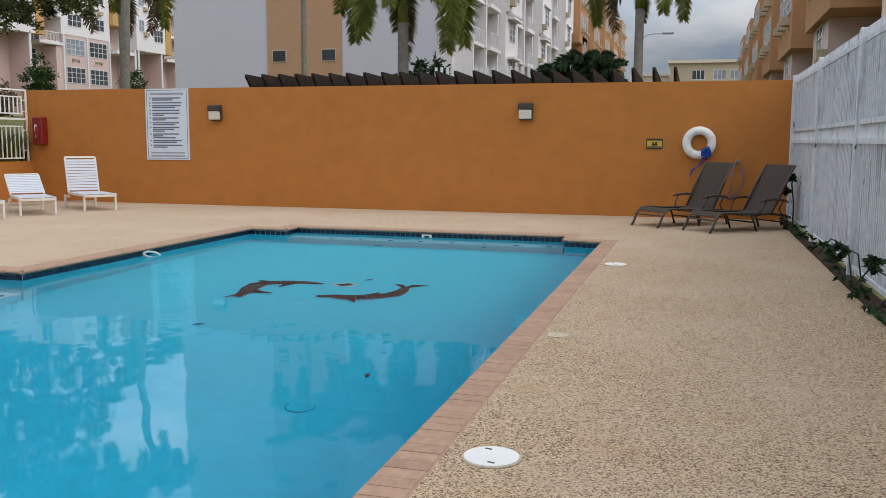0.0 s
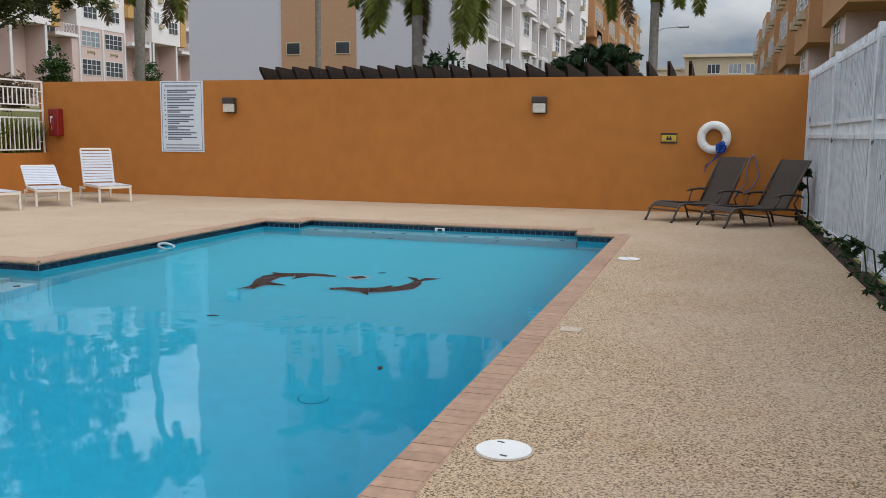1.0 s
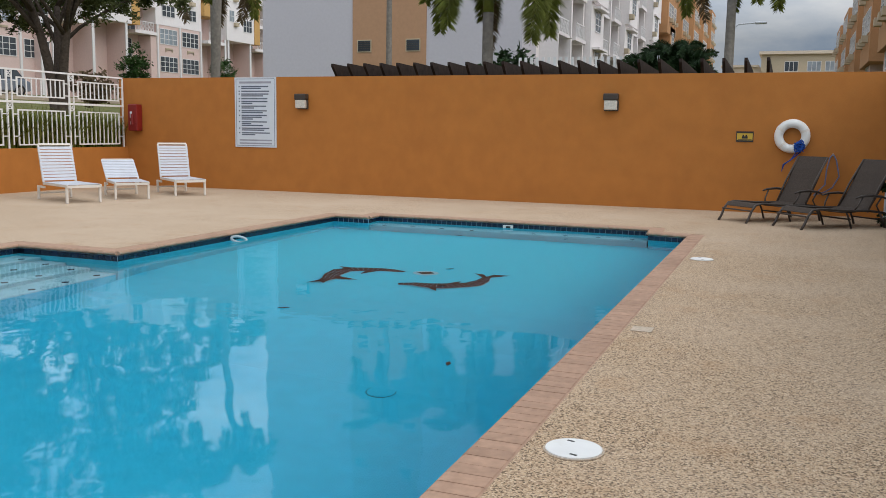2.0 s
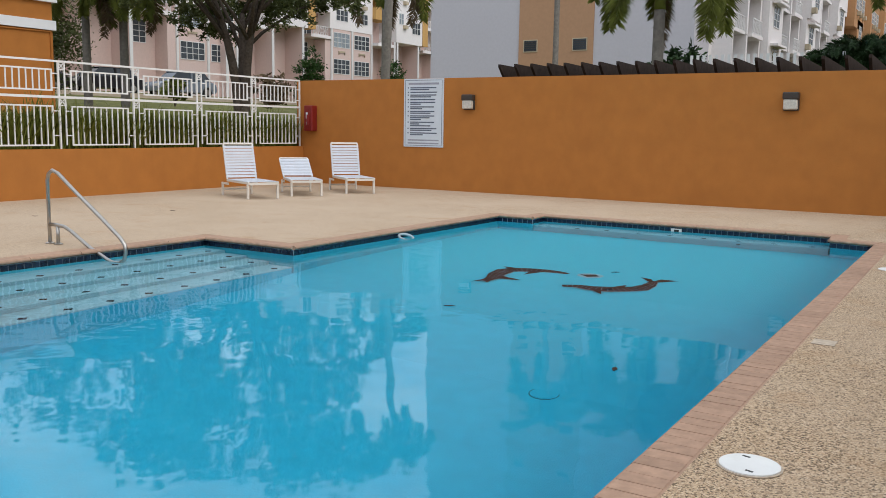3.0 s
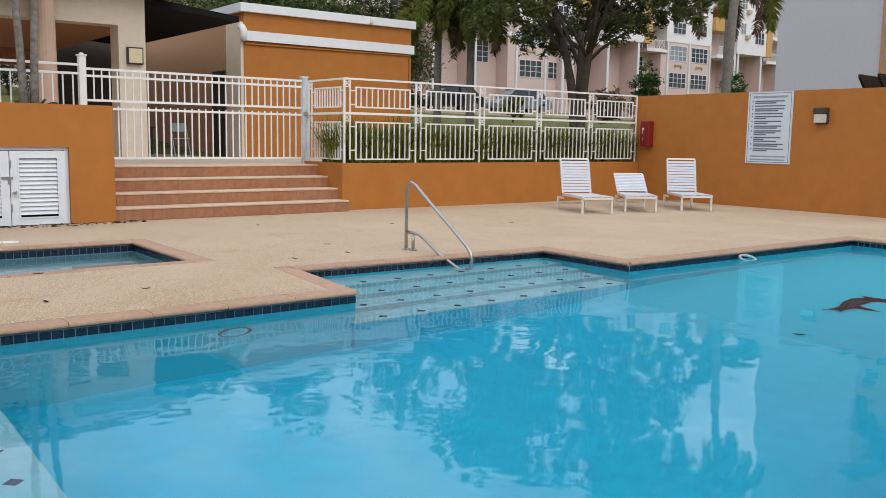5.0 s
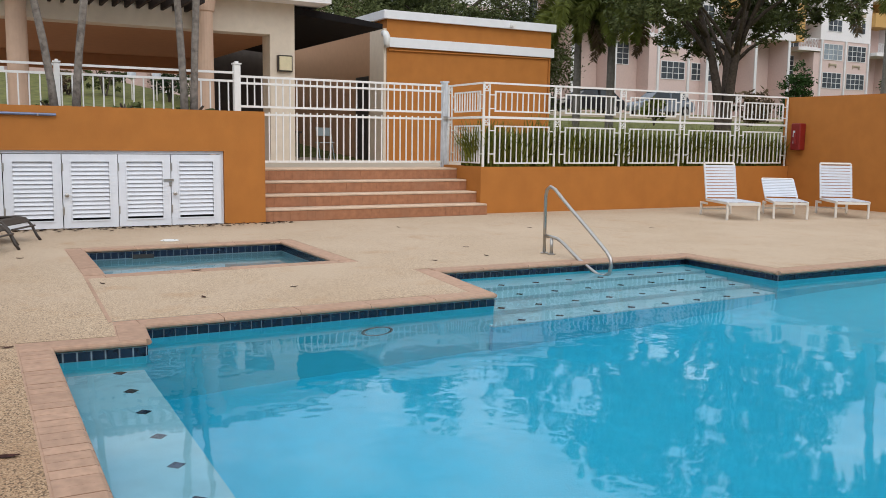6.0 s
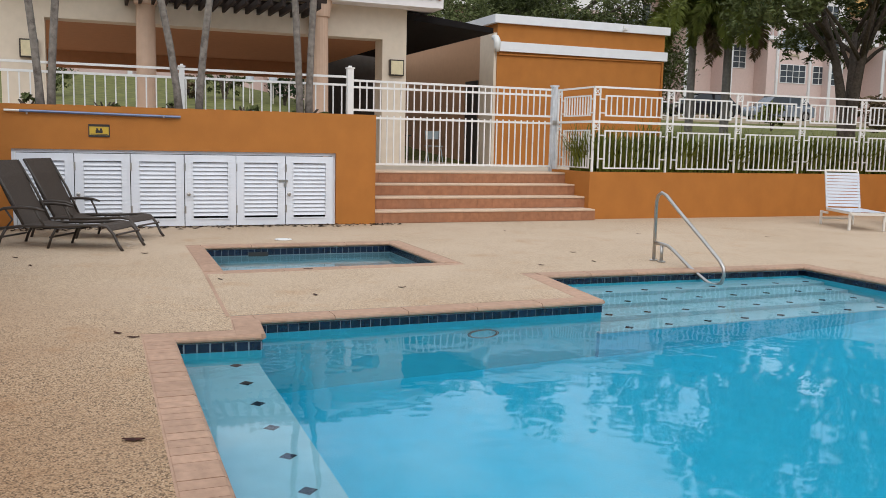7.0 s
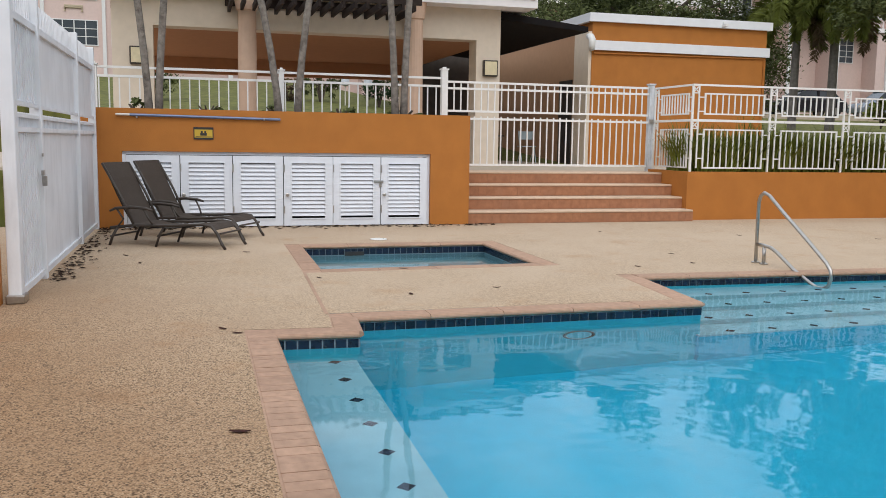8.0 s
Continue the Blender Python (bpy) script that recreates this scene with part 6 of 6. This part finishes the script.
def pink_block(y0, seed, storeys=6):
    """One block of the long pink apartment house; the front looks to +x."""
    top = 0.8 + 2.8 * storeys
    rnd_ = random.Random(seed)
    X, Z = -62.0, 6.2
    ob = thing("apartment_building", "pale pink and white apartment house with projecting bays", "building", group="pink apartment houses", m=pose(X, y0, Z))
    part("wall", Shape().box(-12, -1.6, 0, 21.45, -3.2, top), PINK_WALL, ob)
    part("roof", Shape().box(-12.2, -1.3, -0.1, 21.4, top, top + 0.35), WHITE_WALL, ob)
    # window bay: pink below with white pilasters, white above
    part("bay", Shape().box(-1.6, 0, 3.5, 11.0, -3.2, 5.75), PINK_WALL, ob)
    part("bay", Shape().box(-1.6, 0.05, 3.4, 11.1, 5.75, top - 0.4), WHITE_WALL, ob)
    for y in (3.5, 7.15, 10.78):
        part("trim", Shape().box(0, 0.16, y, y + 0.22, -3.2, 5.75), FRAME_WHITE, ob)
    for y in (5.45, 9.1):
        for f in range(2):
            window(ob, 0.0, y, 1.0 + 2.85 * f, 0, 2.75, 1.5, 4, 3, rnd_.choice((GLASS, GLASS_PALE)))
            part("vent_slot", SLOT, None, ob, m=pose(0, y, -0.1 + 2.85 * f + (3.15 if f == 0 else 0.4)))
        for f in range(2, storeys):
            window(ob, 0.05, y, 6.7 + 2.8 * (f - 2), 0, 2.0, 1.1, 3, 2, rnd_.choice((GLASS, GLASS, GLASS_PALE)))
            part("air_conditioner", AC, None, ob, m=pose(0.05, y + rnd_.uniform(-0.6, 0.6), 8.3 + 2.8 * (f - 2)))
    # white volume that juts out over three tall pink fins
    part("bay", Shape().box(-1.6, 0.9, 14.7, 20.3, 5.2, top - 0.4), WHITE_WALL, ob)
    for f in range(storeys - 2):
        window(ob, 0.9, 18.9, 6.5 + 2.8 * f, 0, 1.7, 1.3, 3, 2, GLASS)
        part("air_conditioner", AC, None, ob, m=pose(0.9, 16.4, 6.9 + 2.8 * f))
        window(ob, 0.9, 15.7, 7.4 + 2.8 * f, 0, 0.9, 1.2, 2, 2, GLASS_PALE)
    part("panel", Shape().box(-1.6, 1.0, 20.3, 21.4, 5.2, top - 0.4), YELLOW_WALL, ob)
    part("panel", Shape().box(-1.6, 0.5, 11.1, 14.2, 7.5, 8.9), YELLOW_WALL, ob)
    part("panel", Shape().box(-1.6, 0.5, 13.2, 14.2, 8.9, top - 0.4), YELLOW_WALL, ob)
    for a in (15.0, top - 0.4, 19.5):
        part("fin", Shape().box(-1.6, 0.75, a, a + 0.22, -3.2, 5.2), PINK_WALL, ob)
        part("trim", Shape().box(0.75, 0.83, a - 0.04, a + 0.26, -3.2, 5.2), FRAME_WHITE, ob)
    # stacked balconies on either side of the window bay
    for f in range(storeys - 2):
        z = 4.85 + 2.8 * f
        if f != 1:
            part("balcony_slab", Shape().box(-1.6, 0.85, 11.15, 14.3, z - 0.35, z), WHITE_WALL, ob)
            part("balcony_rail", BAL, None, ob, m=pose(0.78, 12.7, z))
            window(ob, -1.6, 12.2, z + 0.05, 0, 1.6, 2.0, 2, 3)
        part("balcony_slab", Shape().box(-1.6, 0.2, 0.1, 3.4, z - 0.3, z), WHITE_WALL, ob)
        part("balcony_rail", BAL, None, ob, m=pose(0.12, 1.75, z))
        window(ob, -1.6, 1.4, z + 0.05, 0, 1.5, 2.0, 2, 3)
    window(ob, -1.6, 0.9, 2.2, 0, 1.3, 1.9, 2, 4)
    part("fin", Shape().box(-1.6, 0.0, 2.6, 3.5, -3.2, 4.5), PINK_WALL, ob)
    return ob


SLOT = Shape().box(0, 0.10, -0.55, 0.55, 0.22, 0.30).box(0, 0.10, -0.55, -0.47, 0, 0.22).box(0, 0.10, 0.47, 0.55, 0, 0.22).mesh("vent_slot", BEIGE_WALL)
for k in range(-1, 6):
    pink_block(73.0 - 21.5 * k, 100 + k, 5 if k < 1 else 3)


def gable_block():
    """The grey gable with its tan strip, and the long white front behind it that recedes along y."""
    X0, X1, Y0 = -32.1, -14.72, 50.0
    ob = thing("apartment_building", "white apartment house with a blank pale grey gable and tan strip", "building", m=pose(0, 0, 0))
    part("gable", Shape().box(X0, X1, Y0, Y0 + 3, 0, 28), GREY_WALL, ob)
    part("tan_strip", Shape().box(-25.6, -20.68, Y0 - 0.06, Y0, 0, 28), TAN_WALL, ob)
    part("ledge", Shape().box(X0, -25.62, Y0 - 0.006, Y0, 6.965, 6.985).box(-20.66, X1, Y0 - 0.006, Y0, 6.965, 6.985), GREY_WALL, ob)
    for f in (0, 2, 3, 4, 5, 6, 7):
        for x in (-24.78, -21.52):
            wn_ = part("window", Shape().box(x - 0.48, x + 0.48, Y0 - 0.10, Y0 - 0.06, 6.12 + 2.72 * f, 6.88 + 2.72 * f), BEIGE_WALL, ob)
            part("pane", Shape().box(x - 0.42, x + 0.42, Y0 - 0.105, Y0 - 0.10, 6.18 + 2.72 * f, 6.82 + 2.72 * f), GLASS, wn_)
            for q in range(5):
                part("louvre", Shape().box(x - 0.42, x + 0.42, Y0 - 0.125, Y0 - 0.106, 6.21 + 2.72 * f + 0.125 * q, 6.235 + 2.72 * f + 0.125 * q), BROWN_METAL, wn_)
    part("roof", Shape().box(X0 - 0.2, X1 + 0.2, Y0 - 0.2, Y0 + 3, 28, 28.4), WHITE_WALL, ob)
    return ob


gable_block()


def side_house(y0, length, x, face, wall_m, bay_m, label, seed, z0=0.0, floors=6, first=1.9, jut=99):
    """A house whose long front looks along x (face = 1 or -1) and is cut into jutting bays and balconies."""
    rnd_ = random.Random(seed)
    ob = thing("apartment_building", label, "building", group="row houses", m=pose(x, y0, z0))
    d = -face
    h = first + 2.72 * (floors - 1) + 0.8
    part("wall", Shape().box(min(0, d * 13), max(0, d * 13), 0, length, 0, h), wall_m, ob)
    part("roof", Shape().box(min(-0.4 * d, d * 13), max(-0.4 * d, d * 13), -0.1, length + 0.1, h, h + 0.35), WHITE_WALL, ob)
    t = 0 if face > 0 else 180
    for f in range(floors):
        z = first + 2.72 * (f - 1) if f else 0.0
        zb = first + 2.72 * f
        w = length * 0.34
        if f >= jut:
            # upper storeys hang well out over the lower ones
            z1 = z - (0.9 if f == jut else 0)
            part("bay", Shape().box(min(0, face * 2.0), max(0, face * 2.0), length * 0.40, length * 0.97, z1, z + 2.72), bay_m, ob)
            part("bay", Shape().box(min(0, face * 1.3), max(0, face * 1.3), length * 0.05, length * 0.40, z, z + 2.72), wall_m, ob)
            for q in (0.52, 0.68, 0.86):
                window(ob, face * 2.0, length * q, z + 0.9, t, 1.5, 1.3, 2, 3)
                part("air_conditioner", AC, None, ob, m=pose(face * 2.0, length * q + 0.2, z + 0.3, 0, 0, t))
        elif f:
            part("bay", Shape().box(min(0, face * (1.7 + 0.3 * (f > 2))), max(0, face * (1.7 + 0.3 * (f > 2))), length * 0.60, length * 0.60 + w, z, z + 2.72), bay_m if f > 2 else wall_m, ob)
            window(ob, face * (1.7 + 0.3 * (f > 2)), length * 0.60 + w * 0.5, z + 0.9, t, 1.7, 1.3, 2, 3)
            part("balcony_slab", Shape().box(min(0, face * 1.2), max(0, face * 1.2), length * 0.06, length * 0.06 + 2.8, z - 0.15, z + 0.02), WHITE_WALL, ob)
            part("balcony_rail", BAL, None, ob, m=pose(face * 1.15, length * 0.06 + 1.4, z, 0, 0, t))
            part("balcony_side", Shape().box(min(0, face * 1.2), max(0, face * 1.2), length * 0.06 - 0.15, length * 0.06, z, z + 2.6), wall_m, ob)
            if rnd_.random() < 0.7:
                part("air_conditioner", AC, None, ob, m=pose(face * (1.7 + 0.3 * (f > 2)), length * 0.62, z + 0.35, 0, 0, t))
        window(ob, 0, length * 0.18, z + 0.1, t, 2.2, 2.1, 2, 1)
        if jut == 99 and f:
            for q in (0.29, 0.56):
                part("fin", Shape().box(min(0, face * 1.25), max(0, face * 1.25), length * q, length * q + 0.35, z - 0.1, z + 2.55), bay_m, ob)
            part("balcony_slab", Shape().box(min(0, face * 1.5), max(0, face * 1.5), length * 0.29 + 0.352, length * 0.56 - 0.002, z - 0.22, z), WHITE_WALL, ob)
            part("balcony_rail", BAL, None, ob, m=pose(face * 1.45, length * 0.425 + 0.15, z, 0, 0, t))
            part("balcony_door", Shape().box(min(0, face * 0.03), max(0, face * 0.03), length * 0.34, length * 0.52, z + 0.02, z + 2.15), BROWN_METAL, ob)
            part("eyebrow", Shape().box(min(0, face * 2.2), max(0, face * 2.2), length * 0.60 + w * 0.15, length * 0.60 + w * 0.85, z + 2.3, z + 2.45), bay_m, ob)
        if jut != 99 or not f:
            window(ob, 0, length * 0.47, z + 0.9, t, 1.5, 1.4, 2, 3, GLASS_PALE if rnd_.random() < 0.4 else GLASS)
    return ob


for k in range(8):
    side_house(53.05 + 13.0 * k, 12.6, -14.72, 1, WHITE_WALL, WHITE_WALL if k < 3 else BAY_TAN, "white apartment house with balconies and jutting bays" if k < 3 else "white and ochre apartment house with jutting bays", 200 + k, 0.6, 7, 4.2, 99 if k < 3 else 4)
for k in range(6):
    side_house(26.5 + 12.7 * k, 12.4, 5.9, -1, PINK_WALL, BAY_TAN, "tan and pink row house with jutting upper bays", 300 + k, 0.0, 4 if k != 2 else 5, 3.9, 2)
fb = thing("apartment_building", "low beige apartment house in the distance", "building", m=pose(-4.2, 128, 0))
part("wall", Shape().box(0, 12, 0, 10, 0, 12.2), BEIGE_WALL, fb)
part("wing", Shape().box(-5, 0, 1, 10, 0, 10.6), CREAM, fb)
part("roof", Shape().box(-0.3, 12.2, -0.5, 10, 12.2, 12.6).box(-5.2, -0.3, 0.6, 10, 10.6, 10.9), CREAM, fb)
part("canopy", Shape().box(3, 12, -1.2, 0, 8.2, 9.6), BEIGE_WALL, fb)
for x in (3.8, 6.6, 8.8, 10.8):
    window(fb, x, -0.01, 10.0, -90, 1.6, 1.2, 3, 1, GLASS if x < 4 else GLASS_PALE)
for x in (-3.6, -1.6):
    window(fb, x, 0.99, 8.2, -90, 0.9, 1.0, 1, 2)
bk = thing("side_boundary_wall", "white slatted boundary fence beyond the pergola", "fence", m=pose(-9.9, 33.0, -0.5))
part("wall", Shape().box(0, 5.4, 0, 0.12, 0, 4.3), WHITE_WALL, bk)
part("wall", Shape().prism([(0, 0), (3.2, 0), (1.6, 2.8), (0, 4.3)], -0.12, 0, pose(5.4, 0, 0, 90, 0, 0)), WHITE_WALL, bk)
slat = Shape().box(-0.05, 0.05, -0.04, 0, 3.0, 4.7).mesh("slat", WHITE)
for i in range(24):
    part("slat", slat, None, bk, m=pose(0.12 + 0.225 * i, 0, 0))


# ---- street lamp and parked cars ----
sl = thing("street_lamp", "grey steel street lamp with an outreach arm", "street lamp", m=pose(-2.5, 38.0, -0.35))
part("pole", Shape().tube([(0, 0, 0), (0, 0, 6.0)], [0.10, 0.06], 10), FENCE_WHITE, sl)
part("arm", Shape().tube([(0, 0, 5.95), (0.3, 0, 6.15), (0.95, 0, 6.2)], 0.03, 7), FENCE_WHITE, sl)
part("lamp_head", Shape().box(0.9, 1.35, -0.11, 0.11, 6.14, 6.24).bevel(0.03), FENCE_WHITE, sl)


def car(x, y, z, turn, paint_, label, tall=1.0):
    ob = thing("parked_car", label, "car", group="parked cars", m=pose(x, y, z, 0, 0, turn))
    body = Shape()
    low_ = [(-2.15, 0.30), (-2.2, 0.62), (-2.05, 0.86), (-1.3, 0.98), (1.75, 1.0), (2.12, 0.86), (2.2, 0.5), (2.1, 0.28)]
    m_ = pose(0, 0, 0, 90, 0, 0)
    body.prism(low_, -0.86, 0.86, m_).bevel(0.07, 2)
    part("body", body, paint_, ob, smooth=False)
    cab = Shape()
    v = [cab.bm.verts.new(p) for p in ((-1.35, -0.8, 0.97), (1.8, -0.8, 0.97), (1.8, 0.8, 0.97), (-1.35, 0.8, 0.97), (-0.6, -0.62, 1.46 * tall), (1.35, -0.62, 1.46 * tall), (1.35, 0.62, 1.46 * tall), (-0.6, 0.62, 1.46 * tall))]
    for f in ((0, 1, 5, 4), (1, 2, 6, 5), (2, 3, 7, 6), (3, 0, 4, 7), (4, 5, 6, 7)):
        cab.bm.faces.new([v[i] for i in f])
    part("glazed_cabin", cab, GLASS, ob)
    part("roof", Shape().box(-0.66, 1.40, -0.64, 0.64, 1.455 * tall, 1.50 * tall).bevel(0.02), paint_, ob)
    for sy in (-1, 1):
        part("pillar", Shape().box(0.25, 0.35, sy * 0.70 - 0.1, sy * 0.70 + 0.1, 0.98, 1.46 * tall), paint_, ob)
    for wx in (-1.35, 1.38):
        for sy in (-0.80, 0.80):
            wh = part("wheel", Shape().tube([(wx, sy - 0.1, 0.33), (wx, sy + 0.1, 0.33)], 0.33, 18), RUBBER, ob)
            part("rim", Shape().tube([(wx, sy - 0.105, 0.33), (wx, sy + 0.105, 0.33)], 0.2, 14), STEEL, wh)
    for sy in (-0.6, 0.6):
        part("headlight", Shape().box(-2.2, -2.12, sy - 0.16, sy + 0.16, 0.62, 0.76), LAMP_GLASS, ob)
        part("tail_light", Shape().box(2.10, 2.17, sy - 0.14, sy + 0.14, 0.66, 0.82), RED, ob)


car(-44.5, 39.8, land(-44.5, 39.8) + 0.02, 82, CAR_SILVER, "silver-blue parked car on the rise beyond the lawn", 1.08)
car(-44.5, 34.0, land(-44.5, 34) + 0.02, 85, CAR_BLACK, "black parked car beyond the lawn")
car(-44.5, 29.0, land(-44.5, 29) + 0.02, 95, CAR_BLACK, "dark parked car beside the service building")
car(-38.0, 49.0, land(-38, 49) + 0.02, 60, CAR_BLACK, "dark parked car behind the shrubs")
setting("road", Shape().box(-47.5, -42.5, 20, 62, 2.0, 3.12), TERRACE, "pale car park strip on the rise", "road")

# ---- the coping and the waterline tiles ----
coping = ring_bed("pool_coping", POOL_EDGE, "pink-beige brick coping with a rounded nose round the pool")
lay_coping(POOL_EDGE, coping, (0, 8, 9, 10, 11, 12, 13), "far_bricks", (0, 13))
kid_coping = ring_bed("wading_coping", KID_EDGE, "pink-beige brick coping round the wading pool")
lay_coping(KID_EDGE, kid_coping, (0, 3), "far_bricks")
tile_band = tagged(new("waterline_tiles"), "row of dark blue glazed tiles at the waterline", "tiles", kind="structure")
lay_tiles(POOL_EDGE, tile_band, (6, 7, 8, 9, 10, 11, 12), "far_tiles")
kid_band = tagged(new("wading_tiles"), "dark blue glazed tiles round the wading pool", "tiles", kind="structure")
lay_tiles(KID_EDGE, kid_band, (1,), "far_tiles")
